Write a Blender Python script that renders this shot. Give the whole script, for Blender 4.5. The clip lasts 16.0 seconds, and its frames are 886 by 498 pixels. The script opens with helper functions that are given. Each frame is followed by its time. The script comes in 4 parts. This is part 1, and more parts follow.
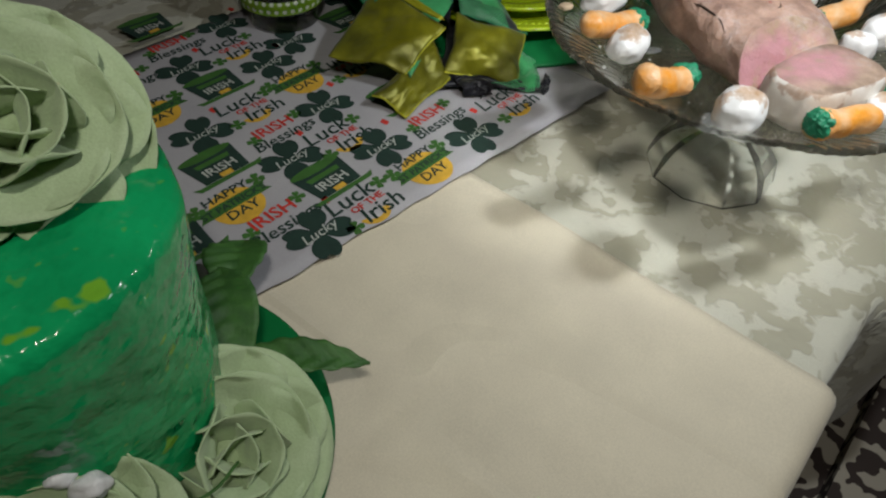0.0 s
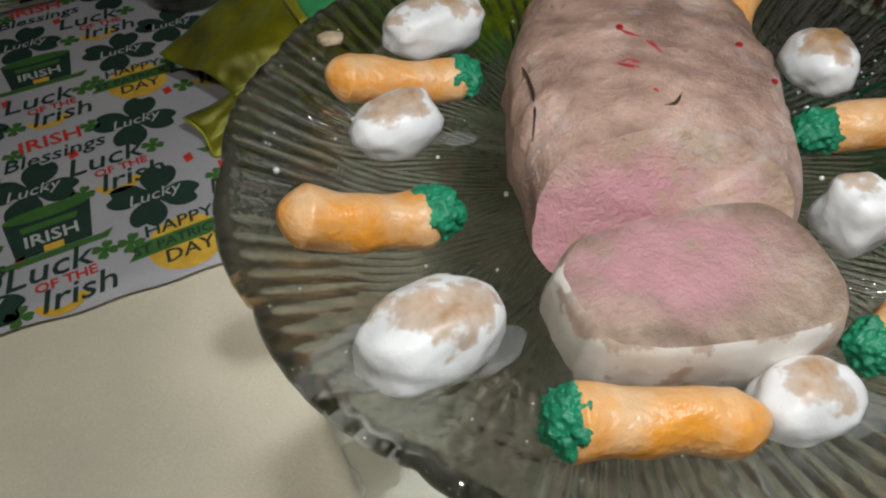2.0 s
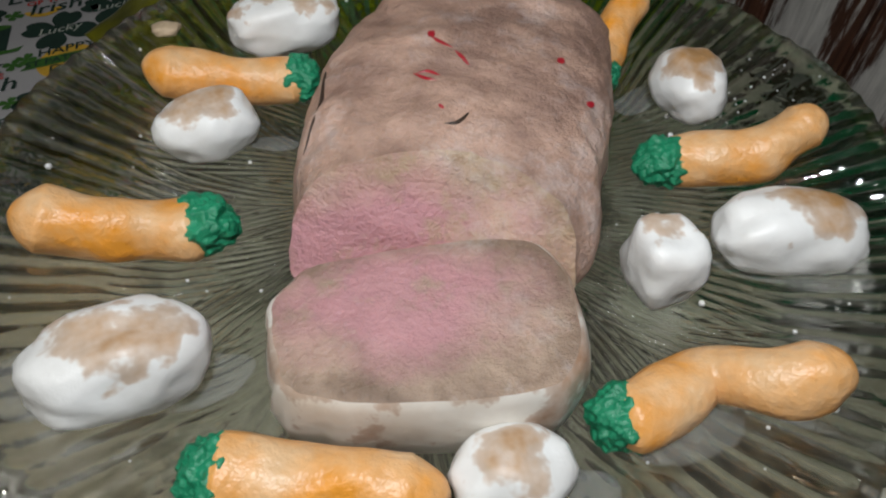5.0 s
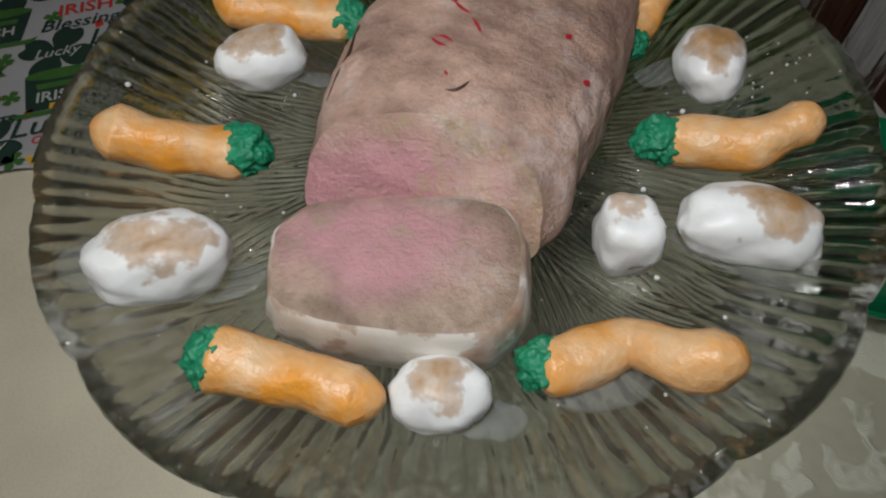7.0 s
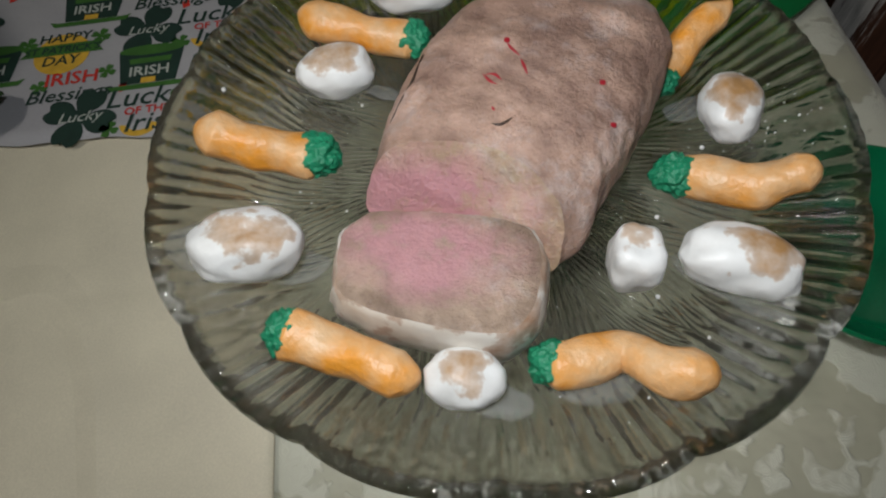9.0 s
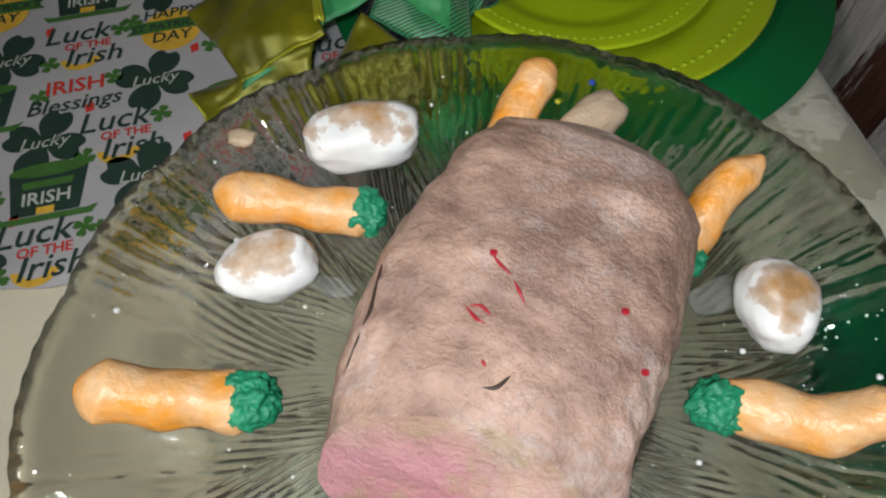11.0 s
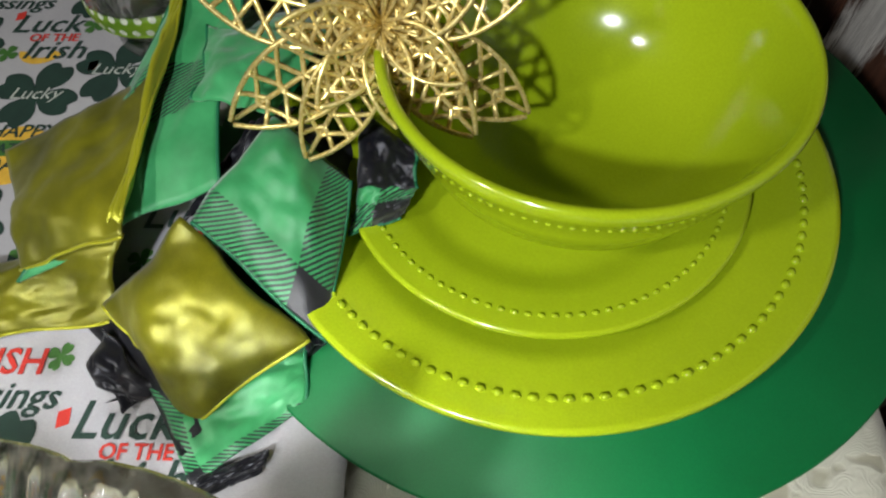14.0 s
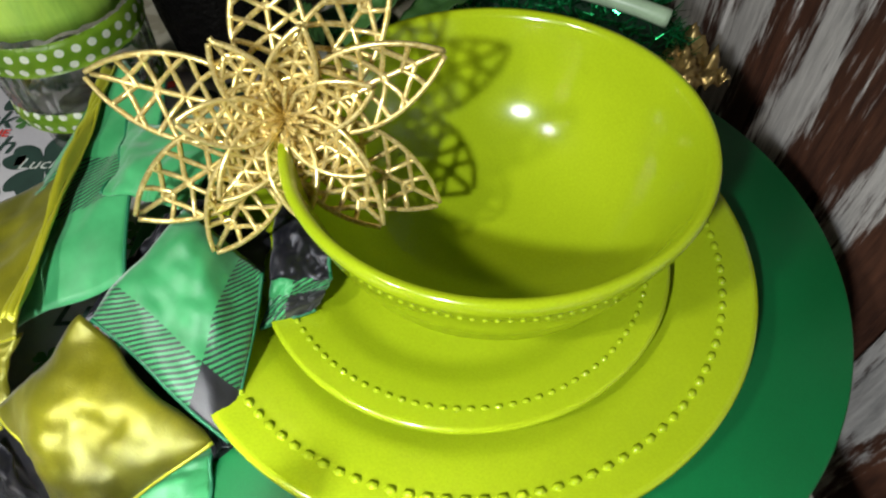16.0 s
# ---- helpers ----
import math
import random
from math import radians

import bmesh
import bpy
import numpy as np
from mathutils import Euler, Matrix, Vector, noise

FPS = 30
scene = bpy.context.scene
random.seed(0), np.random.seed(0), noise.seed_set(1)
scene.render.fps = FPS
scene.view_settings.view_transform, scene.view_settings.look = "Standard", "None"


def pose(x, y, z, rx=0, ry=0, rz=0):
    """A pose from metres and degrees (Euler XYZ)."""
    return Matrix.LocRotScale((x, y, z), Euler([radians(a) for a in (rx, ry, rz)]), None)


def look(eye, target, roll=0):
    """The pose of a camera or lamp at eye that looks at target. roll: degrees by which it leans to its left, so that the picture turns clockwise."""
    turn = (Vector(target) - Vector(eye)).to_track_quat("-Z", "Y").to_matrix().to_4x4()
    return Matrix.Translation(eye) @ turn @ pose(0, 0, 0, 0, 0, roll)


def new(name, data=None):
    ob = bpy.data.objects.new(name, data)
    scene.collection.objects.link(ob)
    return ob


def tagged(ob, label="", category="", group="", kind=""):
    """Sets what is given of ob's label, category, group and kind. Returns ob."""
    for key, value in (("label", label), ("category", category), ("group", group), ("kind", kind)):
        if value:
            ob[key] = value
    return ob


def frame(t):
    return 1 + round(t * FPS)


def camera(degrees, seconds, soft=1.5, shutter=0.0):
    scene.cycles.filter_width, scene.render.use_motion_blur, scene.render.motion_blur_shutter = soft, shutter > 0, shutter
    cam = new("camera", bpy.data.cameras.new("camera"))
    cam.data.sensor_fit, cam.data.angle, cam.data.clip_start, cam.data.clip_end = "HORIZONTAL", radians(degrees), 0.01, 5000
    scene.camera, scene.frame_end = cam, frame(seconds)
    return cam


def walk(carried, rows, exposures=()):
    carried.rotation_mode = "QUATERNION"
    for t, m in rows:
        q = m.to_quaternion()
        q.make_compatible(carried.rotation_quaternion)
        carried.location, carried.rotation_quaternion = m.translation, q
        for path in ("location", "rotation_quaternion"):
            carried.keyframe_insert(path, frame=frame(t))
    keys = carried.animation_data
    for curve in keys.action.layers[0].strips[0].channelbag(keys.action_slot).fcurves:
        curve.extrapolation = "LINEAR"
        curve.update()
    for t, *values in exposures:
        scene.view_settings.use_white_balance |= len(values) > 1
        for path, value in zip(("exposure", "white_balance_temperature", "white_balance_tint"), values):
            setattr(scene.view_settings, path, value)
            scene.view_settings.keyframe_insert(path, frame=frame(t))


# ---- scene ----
cam = camera(69.0, 16.0, 2.2)
PATH = [
    (0, (0.021, 0.048, 0.321), (0.16, 1.427, -1.121), 3.5),
    (0.5, (0.065, 0.092, 0.289), (0.186, 1.404, -1.215), 5.1),
    (1, (0.128, 0.206, 0.274), (0.137, 1.462, -1.282), 0.3),
    (1.5, (0.186, 0.261, 0.257), (0.063, 1.466, -1.335), -2.2),
    (2, (0.239, 0.255, 0.26), (-0.117, 1.515, -1.252), -0.6),
    (2.5, (0.264, 0.263, 0.26), (-0.174, 1.488, -1.26), -1.4),
    (3, (0.279, 0.273, 0.259), (-0.173, 1.499, -1.256), -1.5),
    (3.5, (0.295, 0.282, 0.262), (-0.164, 1.515, -1.244), -1.4),
    (4, (0.313, 0.288, 0.264), (-0.179, 1.528, -1.226), -0.4),
    (4.2, (0.316, 0.285, 0.262), (-0.189, 1.516, -1.231), -0.8),
    (6.3, (0.292, 0.324, 0.245), (-0.047, 1.298, -1.469), -0.5),
    (6.5, (0.293, 0.325, 0.253), (-0.045, 1.232, -1.497), -0.7),
    (7, (0.34, 0.304, 0.281), (-0.28, 1.179, -1.407), -4.2),
    (7.5, (0.362, 0.286, 0.293), (-0.403, 1.107, -1.363), -6.6),
    (8, (0.367, 0.292, 0.304), (-0.355, 1.066, -1.393), -6.9),
    (8.2, (0.361, 0.292, 0.312), (-0.318, 1.046, -1.412), -5.3),
    (10.3, (0.323, 0.34, 0.324), (-0.342, 1.05, -1.424), -6.1),
    (10.5, (0.311, 0.349, 0.32), (-0.313, 1.074, -1.436), -4.5),
    (11, (0.282, 0.379, 0.307), (-0.283, 1.169, -1.442), -3.1),
    (11.5, (0.276, 0.418, 0.294), (-0.306, 1.185, -1.459), -5.0),
    (12, (0.276, 0.461, 0.281), (-0.33, 1.187, -1.481), -2.1),
    (12.5, (0.265, 0.495, 0.268), (-0.387, 1.261, -1.461), -0.9),
    (13, (0.254, 0.526, 0.263), (-0.431, 1.287, -1.455), -1.2),
    (13.5, (0.253, 0.551, 0.264), (-0.468, 1.286, -1.45), -1.2),
    (14, (0.257, 0.58, 0.259), (-0.537, 1.264, -1.445), -3.4),
    (14.5, (0.24, 0.589, 0.264), (-0.545, 1.424, -1.375), -1.0),
    (15, (0.235, 0.587, 0.27), (-0.574, 1.61, -1.246), -1.2),
    (15.5, (0.249, 0.583, 0.274), (-0.576, 1.644, -1.207), -2.3),
    (16, (0.271, 0.602, 0.256), (-0.619, 1.484, -1.303), -1.4),
]
walk(cam, [(t, look(eye, target, roll)) for t, eye, target, roll in PATH],
     exposures=[(0.0, 0.05), (0.5, 0.25), (1.2, 0.15), (2.0, -0.35), (4.2, -0.35), (6.3, -0.68), (8.2, -0.52), (10.5, -0.15), (11.4, 0.25), (12.0, 0.35), (13.0, 0.7), (14.0, 1.1), (14.5, 1.2), (15.0, 1.25), (15.5, 1.35), (16.0, 1.6)])


# ---- world and lamps ----
world = bpy.data.worlds.new("room_air")
scene.world = world
world.use_nodes = True
world.node_tree.nodes["Background"].inputs[0].default_value = (1.0, 0.86, 0.7, 1)
world.node_tree.nodes["Background"].inputs[1].default_value = 0.008


def lamp(name, at, aim, power, size, color, spread=180):
    data = bpy.data.lights.new(name, "AREA")
    data.energy, data.shape, data.size, data.color, data.spread = power, "DISK", size, color, radians(spread)
    ob = new(name, data)
    ob.matrix_world = look(at, aim)
    return ob


lamp("phone_light", (0.310, 0.320, 0.400), (0.21, 0.56, 0.05), 1.15, 0.03, (0.93, 0.97, 1.0))
lamp("ceiling_lamp", (0.06, -0.10, 0.85), (0.08, 0.40, 0), 0.80, 0.09, (1.0, 0.96, 0.88), 100)


# ---- materials ----
def nodes_of(name):
    m = bpy.data.materials.new(name)
    m.use_nodes = True
    t = m.node_tree
    return m, t, t.nodes["Principled BSDF"]


def node(t, kind, **values):
    n = t.nodes.new(kind)
    for key, value in values.items():
        if key in n.inputs:
            n.inputs[key].default_value = value
    return n


def coords(t, stretch=(1, 1, 1)):
    c = t.nodes.new("ShaderNodeTexCoord")
    m = t.nodes.new("ShaderNodeMapping")
    m.inputs["Scale"].default_value = stretch
    t.links.new(c.outputs["Object"], m.inputs["Vector"])
    return m.outputs["Vector"]


def noise_of(t, vector, scale, detail=4.0, rough=0.55):
    n = t.nodes.new("ShaderNodeTexNoise")
    n.inputs["Scale"].default_value, n.inputs["Detail"].default_value, n.inputs["Roughness"].default_value = scale, detail, rough
    t.links.new(vector, n.inputs["Vector"])
    return n.outputs["Fac"]


def ramp_of(t, fac, stops):
    r = t.nodes.new("ShaderNodeValToRGB")
    while len(r.color_ramp.elements) < len(stops):
        r.color_ramp.elements.new(0.5)
    for e, (p, c) in zip(r.color_ramp.elements, stops):
        e.position, e.color = p, (*c, 1) if len(c) == 3 else c
    t.links.new(fac, r.inputs["Fac"])
    return r.outputs["Color"]


def mix_of(t, fac, a, b, how="MIX"):
    n = t.nodes.new("ShaderNodeMix")
    n.data_type, n.blend_type = "RGBA", how
    for socket, value in ((n.inputs["Factor"], fac), (n.inputs["A"], a), (n.inputs["B"], b)):
        if isinstance(value, (int, float)):
            socket.default_value = value
        elif isinstance(value, tuple):
            socket.default_value = (*value, 1)
        else:
            t.links.new(value, socket)
    return n.outputs["Result"]


def bump_of(t, height, strength, distance, shader):
    b = t.nodes.new("ShaderNodeBump")
    b.inputs["Strength"].default_value, b.inputs["Distance"].default_value = strength, distance
    t.links.new(height, b.inputs["Height"])
    t.links.new(b.outputs["Normal"], shader.inputs["Normal"])


def math_of(t, how, a, b=0.0):
    n = t.nodes.new("ShaderNodeMath")
    n.operation = how
    for socket, value in zip(n.inputs, (a, b)):
        if isinstance(value, (int, float)):
            socket.default_value = value
        else:
            t.links.new(value, socket)
    return n.outputs[0]


def plain(name, color, dark=None, rough=0.5, scale=60, fine=400, bump=0.3, depth=0.0005, metal=0.0, coat=0.0, sheen=0.0, stretch=(1, 1, 1)):
    """A surface with tone changes at two scales and fine relief."""
    m, t, s = nodes_of(name)
    v = coords(t, stretch)
    dark = dark or tuple(c * 0.72 for c in color)
    big = ramp_of(t, noise_of(t, v, scale), [(0.32, dark), (0.68, color)])
    small = ramp_of(t, noise_of(t, v, fine, 2), [(0.3, (0.82, 0.82, 0.82)), (0.7, (1, 1, 1))])
    t.links.new(mix_of(t, 0.6, big, small, "MULTIPLY"), s.inputs["Base Color"])
    s.inputs["Roughness"].default_value, s.inputs["Metallic"].default_value = rough, metal
    s.inputs["Coat Weight"].default_value, s.inputs["Sheen Weight"].default_value = coat, sheen
    if bump:
        bump_of(t, noise_of(t, v, fine, 3), bump, depth, s)
    return m


def glass_of(name, color=(1, 1, 1), rough=0.02, ior=1.5, relief=None):
    m, t, s = nodes_of(name)
    s.inputs["Base Color"].default_value = (*color, 1)
    s.inputs["Transmission Weight"].default_value = 1
    s.inputs["Roughness"].default_value, s.inputs["IOR"].default_value = rough, ior
    v = coords(t)
    height = noise_of(t, v, 90, 3)
    if relief:  # pressed leaf veins in each sector, upright ribs towards the rim
        sep = t.nodes.new("ShaderNodeSeparateXYZ")
        t.links.new(v, sep.inputs[0])
        angle = math_of(t, "MULTIPLY", math_of(t, "ARCTAN2", sep.outputs["Y"], sep.outputs["X"]), relief / (2 * math.pi))
        length = t.nodes.new("ShaderNodeVectorMath")
        length.operation = "LENGTH"
        t.links.new(v, length.inputs[0])
        r = length.outputs["Value"]
        wob = math_of(t, "MULTIPLY", noise_of(t, v, 25, 2), 2.5)
        a = math_of(t, "ABSOLUTE", math_of(t, "SUBTRACT", math_of(t, "FRACT", math_of(t, "ADD", angle, 20.0)), 0.5))
        veins = math_of(t, "SINE", math_of(t, "ADD", math_of(t, "ADD", math_of(t, "MULTIPLY", a, 75.0), math_of(t, "MULTIPLY", r, 420.0)), wob))
        ribs = math_of(t, "SINE", math_of(t, "ADD", math_of(t, "MULTIPLY", angle, 50.0), wob))
        rim = ramp_of(t, math_of(t, "MULTIPLY", r, 6.0), [(0.57, (0, 0, 0)), (0.66, (1, 1, 1))])
        patch = ramp_of(t, noise_of(t, v, 28, 3), [(0.42, (0.12, 0.12, 0.12)), (0.62, (1, 1, 1))])
        height = math_of(t, "ADD", math_of(t, "MULTIPLY", mix_of(t, rim, veins, ribs), patch), height)
        bump_of(t, height, 0.75, 0.0012, s)
    else:
        bump_of(t, height, 0.12, 0.001, s)
    clear = node(t, "ShaderNodeBsdfTransparent", Color=(*[0.55 + 0.42 * c for c in color], 1))
    mix = t.nodes.new("ShaderNodeMixShader")
    mix.inputs[0].default_value = 0.12
    t.links.new(s.outputs[0], mix.inputs[1])
    t.links.new(clear.outputs[0], mix.inputs[2])
    t.links.new(mix.outputs[0], t.nodes["Material Output"].inputs["Surface"])
    return m


def damask_of():
    m, t, s = nodes_of("damask_satin")
    v = coords(t)
    swirl = node(t, "ShaderNodeTexNoise", Scale=20.0, Detail=3.0)
    t.links.new(v, swirl.inputs["Vector"])
    warp = mix_of(t, 0.16, v, swirl.outputs["Color"])
    leaf = ramp_of(t, noise_of(t, warp, 18, 3.0, 0.5), [(0.46, (0, 0, 0)), (0.50, (1, 1, 1))])
    wave = node(t, "ShaderNodeTexWave", Scale=150.0, Distortion=3.0)
    t.links.new(warp, wave.inputs["Vector"])
    veins = mix_of(t, 0.14, leaf, wave.outputs["Fac"], "MULTIPLY")
    tone = mix_of(t, veins, (0.39, 0.37, 0.28), (0.55, 0.54, 0.45))
    t.links.new(mix_of(t, 0.5, tone, ramp_of(t, noise_of(t, v, 9), [(0.3, (0.8, 0.82, 0.76)), (0.7, (1, 1, 1))]), "MULTIPLY"), s.inputs["Base Color"])
    t.links.new(math_of(t, "MULTIPLY_ADD", leaf, 0.28), s.inputs["Roughness"])
    s.inputs["Roughness"].default_value = 0.45
    s.inputs["Sheen Weight"].default_value = 0.2
    bump_of(t, math_of(t, "ADD", noise_of(t, v, 22, 3), math_of(t, "MULTIPLY", veins, 0.12)), 0.6, 0.009, s)
    return m


def meat_of(name, crust, crust_dark, pink, centre, radii):
    """Painted dough: a crust tone, with a pink oval at centre (in the object's own x and z or x and y)."""
    m, t, s = nodes_of(name)
    v = coords(t)
    base = ramp_of(t, noise_of(t, v, 38, 6, 0.62), [(0.38, crust_dark), (0.52, crust), (0.66, tuple(min(1, c * 1.3) for c in crust))])
    patchy = math_of(t, "ADD", math_of(t, "MULTIPLY", noise_of(t, v, 22, 3), 0.55), math_of(t, "MULTIPLY", noise_of(t, v, 130, 6, 0.75), 0.50))
    flour = ramp_of(t, patchy, [(0.54, (0, 0, 0)), (0.68, (0.45, 0.45, 0.45))])
    base = mix_of(t, flour, base, (0.60, 0.55, 0.55))
    speck = ramp_of(t, noise_of(t, v, 330, 4, 0.7), [(0.34, (0.70, 0.66, 0.62)), (0.48, (1, 1, 1))])
    base = mix_of(t, 0.6, base, speck, "MULTIPLY")
    if pink:
        sub = t.nodes.new("ShaderNodeVectorMath")
        sub.operation = "SUBTRACT"
        t.links.new(v, sub.inputs[0])
        sub.inputs[1].default_value = centre
        div = t.nodes.new("ShaderNodeVectorMath")
        div.operation = "DIVIDE"
        t.links.new(sub.outputs[0], div.inputs[0])
        div.inputs[1].default_value = radii
        ln = t.nodes.new("ShaderNodeVectorMath")
        ln.operation = "LENGTH"
        t.links.new(div.outputs[0], ln.inputs[0])
        edge = math_of(t, "ADD", ln.outputs["Value"], math_of(t, "MULTIPLY", noise_of(t, v, 45, 5, 0.65), 0.9))
        lo = math_of(t, "MULTIPLY", edge, 0.62)
        mask = ramp_of(t, lo, [(0.50, (0.95, 0.95, 0.95)), (0.80, (0, 0, 0))])
        tone = ramp_of(t, noise_of(t, v, 70, 6, 0.65), [(0.32, crust), (0.47, tuple(c * 0.86 for c in pink)), (0.66, pink)])
        base = mix_of(t, mask, base, tone)
    t.links.new(base, s.inputs["Base Color"])
    s.inputs["Roughness"].default_value = 0.5
    s.inputs["Subsurface Weight"].default_value = 0.08
    s.inputs["Subsurface Radius"].default_value = (0.004, 0.002, 0.001)
    bump_of(t, math_of(t, "ADD", noise_of(t, v, 110, 5, 0.66), math_of(t, "MULTIPLY", noise_of(t, v, 520, 4, 0.7), 0.55)), 0.8, 0.0022, s)
    s.inputs["Coat Weight"].default_value, s.inputs["Coat Roughness"].default_value = 0.10, 0.3
    return m


def painted_lump_of(name, base, base_dark, patch, lift, scale=45, gain=24.0):
    """Dough with a brushed patch of another paint on its upper side."""
    m, t, s = nodes_of(name)
    v = coords(t)
    sep = t.nodes.new("ShaderNodeSeparateXYZ")
    t.links.new(v, sep.inputs[0])
    info = t.nodes.new("ShaderNodeObjectInfo")
    shift = t.nodes.new("ShaderNodeVectorMath")
    shift.operation = "ADD"
    t.links.new(v, shift.inputs[0])
    t.links.new(info.outputs["Random"], shift.inputs[1])
    n = noise_of(t, shift.outputs[0], scale, 4, 0.6)
    high = math_of(t, "ADD", math_of(t, "MULTIPLY", sep.outputs["Z"], gain), math_of(t, "MULTIPLY", n, 0.96))
    mask = ramp_of(t, high, [(lift, (0, 0, 0)), (lift + 0.04, (0.55, 0.55, 0.55)), (min(lift + 0.18, 1.0), (0.95, 0.95, 0.95))])
    ground = ramp_of(t, noise_of(t, shift.outputs[0], 60, 4), [(0.3, base_dark), (0.6, base)])
    brush = ramp_of(t, noise_of(t, shift.outputs[0], 120, 5, 0.7), [(0.3, tuple(c * 0.7 for c in patch)), (0.7, patch)])
    t.links.new(mix_of(t, mask, ground, brush), s.inputs["Base Color"])
    s.inputs["Roughness"].default_value = 0.42
    bump_of(t, noise_of(t, v, 200, 4, 0.6), 0.4, 0.0008, s)
    return m


def wood_of():
    m, t, s = nodes_of("worn_painted_wood")
    v = coords(t, (1, 1, 0.12))
    grain = noise_of(t, v, 130, 6, 0.7)
    wear = noise_of(t, coords(t, (1, 1, 0.22)), 16, 5, 0.62)
    info = t.nodes.new("ShaderNodeObjectInfo")
    level = math_of(t, "ADD", math_of(t, "ADD", math_of(t, "MULTIPLY", wear, 0.8), math_of(t, "MULTIPLY", grain, 0.42)), math_of(t, "MULTIPLY", info.outputs["Random"], 0.16))
    paint = ramp_of(t, level, [(0.66, (0, 0, 0)), (0.72, (1, 1, 1))])
    brown = ramp_of(t, grain, [(0.3, (0.028, 0.011, 0.007)), (0.7, (0.13, 0.052, 0.028))])
    white = ramp_of(t, grain, [(0.3, (0.30, 0.29, 0.28)), (0.65, (0.62, 0.60, 0.57))])
    t.links.new(mix_of(t, paint, brown, white), s.inputs["Base Color"])
    s.inputs["Roughness"].default_value = 0.6
    bump_of(t, math_of(t, "ADD", grain, math_of(t, "MULTIPLY", paint, 0.4)), 0.6, 0.002, s)
    return m


DAMASK = damask_of()
CREAM = plain("cream_cloth", (0.70, 0.635, 0.485), (0.60, 0.545, 0.42), 0.75, 14, 900, 0.25, 0.0006, sheen=0.1)


def add_creases(m, scale, distance):
    """Soft fold lines pressed into a cloth, under its weave."""
    t = m.node_tree
    weave = [n for n in t.nodes if n.type == "BUMP"][0]
    v = coords(t, (1.0, 0.45, 1.0))
    ridge = math_of(t, "ABSOLUTE", math_of(t, "SUBTRACT", noise_of(t, v, scale, 1.5, 0.4), 0.5))
    line = ramp_of(t, ridge, [(0.0, (1, 1, 1)), (0.035, (0, 0, 0))])
    b = t.nodes.new("ShaderNodeBump")
    b.inputs["Strength"].default_value, b.inputs["Distance"].default_value = 0.45, distance
    t.links.new(math_of(t, "ADD", line, noise_of(t, v, scale * 2.2, 2)), b.inputs["Height"])
    t.links.new(b.outputs["Normal"], weave.inputs["Normal"])


add_creases(CREAM, 7.0, 0.004)
RUNNER = plain("white_print_cotton", (0.44, 0.43, 0.44), (0.37, 0.36, 0.38), 0.85, 12, 1400, 0.3, 0.0004)
WOOD = wood_of()
# smoky tint, darkened further to stand in for the shade under the dish
GLASS = glass_of("platter_glass", (0.50, 0.50, 0.45), 0.02, 1.5, 14)
CLEAR = glass_of("clear_glass", (0.97, 0.98, 0.97), 0.01)
LIME = plain("lime_glaze", (0.385, 0.50, 0.012), (0.35, 0.46, 0.010), 0.16, 18, 900, 0.04, 0.0002, coat=0.4)
MATGREEN = plain("green_plastic_mat", (0.002, 0.150, 0.038), (0.002, 0.13, 0.032), 0.5, 20, 1200, 0.1, 0.0002)
MATGREEN.node_tree.nodes["Principled BSDF"].inputs["Specular IOR Level"].default_value = 0.25
ROAST = meat_of("roast_crust", (0.42, 0.268, 0.205), (0.27, 0.165, 0.128), None, None, None)
ROASTCUT = meat_of("roast_cut", (0.42, 0.30, 0.19), (0.28, 0.19, 0.12), (0.58, 0.28, 0.31), (-0.012, -0.060, 0.013), (0.060, 0.10, 0.034))
SLICECUT = meat_of("slice_cut", (0.40, 0.285, 0.21), (0.23, 0.155, 0.11), (0.58, 0.29, 0.31), (-0.006, 0.004, 0.028), (0.045, 0.024, 0.06))
SLICESIDE = painted_lump_of("slice_side", (0.78, 0.74, 0.68), (0.62, 0.55, 0.47), (0.45, 0.26, 0.16), 0.68, 70, 9.0)
POTATO = painted_lump_of("potato_paint", (0.88, 0.88, 0.87), (0.76, 0.75, 0.73), (0.47, 0.235, 0.065), 0.72)
CARROT = plain("carrot_paint", (0.84, 0.33, 0.035), (0.82, 0.53, 0.29), 0.40, 75, 260, 0.7, 0.0013)
TOPS = plain("green_dough", (0.02, 0.30, 0.15), (0.01, 0.19, 0.09), 0.42, 130, 700, 0.6, 0.0012)
ROSE = plain("rose_cloth", (0.46, 0.57, 0.34), (0.38, 0.49, 0.27), 0.8, 60, 900, 0.4, 0.0006, sheen=0.2)
BROWN = plain("dark_wood", (0.05, 0.03, 0.02), None, 0.5)


# ---- building helpers ----
def finish(bm, smooth=True):
    bmesh.ops.recalc_face_normals(bm, faces=bm.faces)
    for f in bm.faces:
        f.smooth = smooth
    return bm


def part(name, bm, material, parent=None, label="", at=None):
    me = bpy.data.meshes.new(name)
    bm.to_mesh(me)
    bm.free()
    for one in material if isinstance(material, (list, tuple)) else (material,):
        me.materials.append(one)
    ob = new(name, me)
    if parent:
        ob.parent = parent
    if at is not None:
        ob.matrix_local = at
    if label:
        tagged(ob, label)
    return ob


def thing(name, at, label, category, group="", kind=""):
    ob = new(name)
    ob.empty_display_size = 0.02
    ob.matrix_world = at
    return tagged(ob, label, category, group, kind)


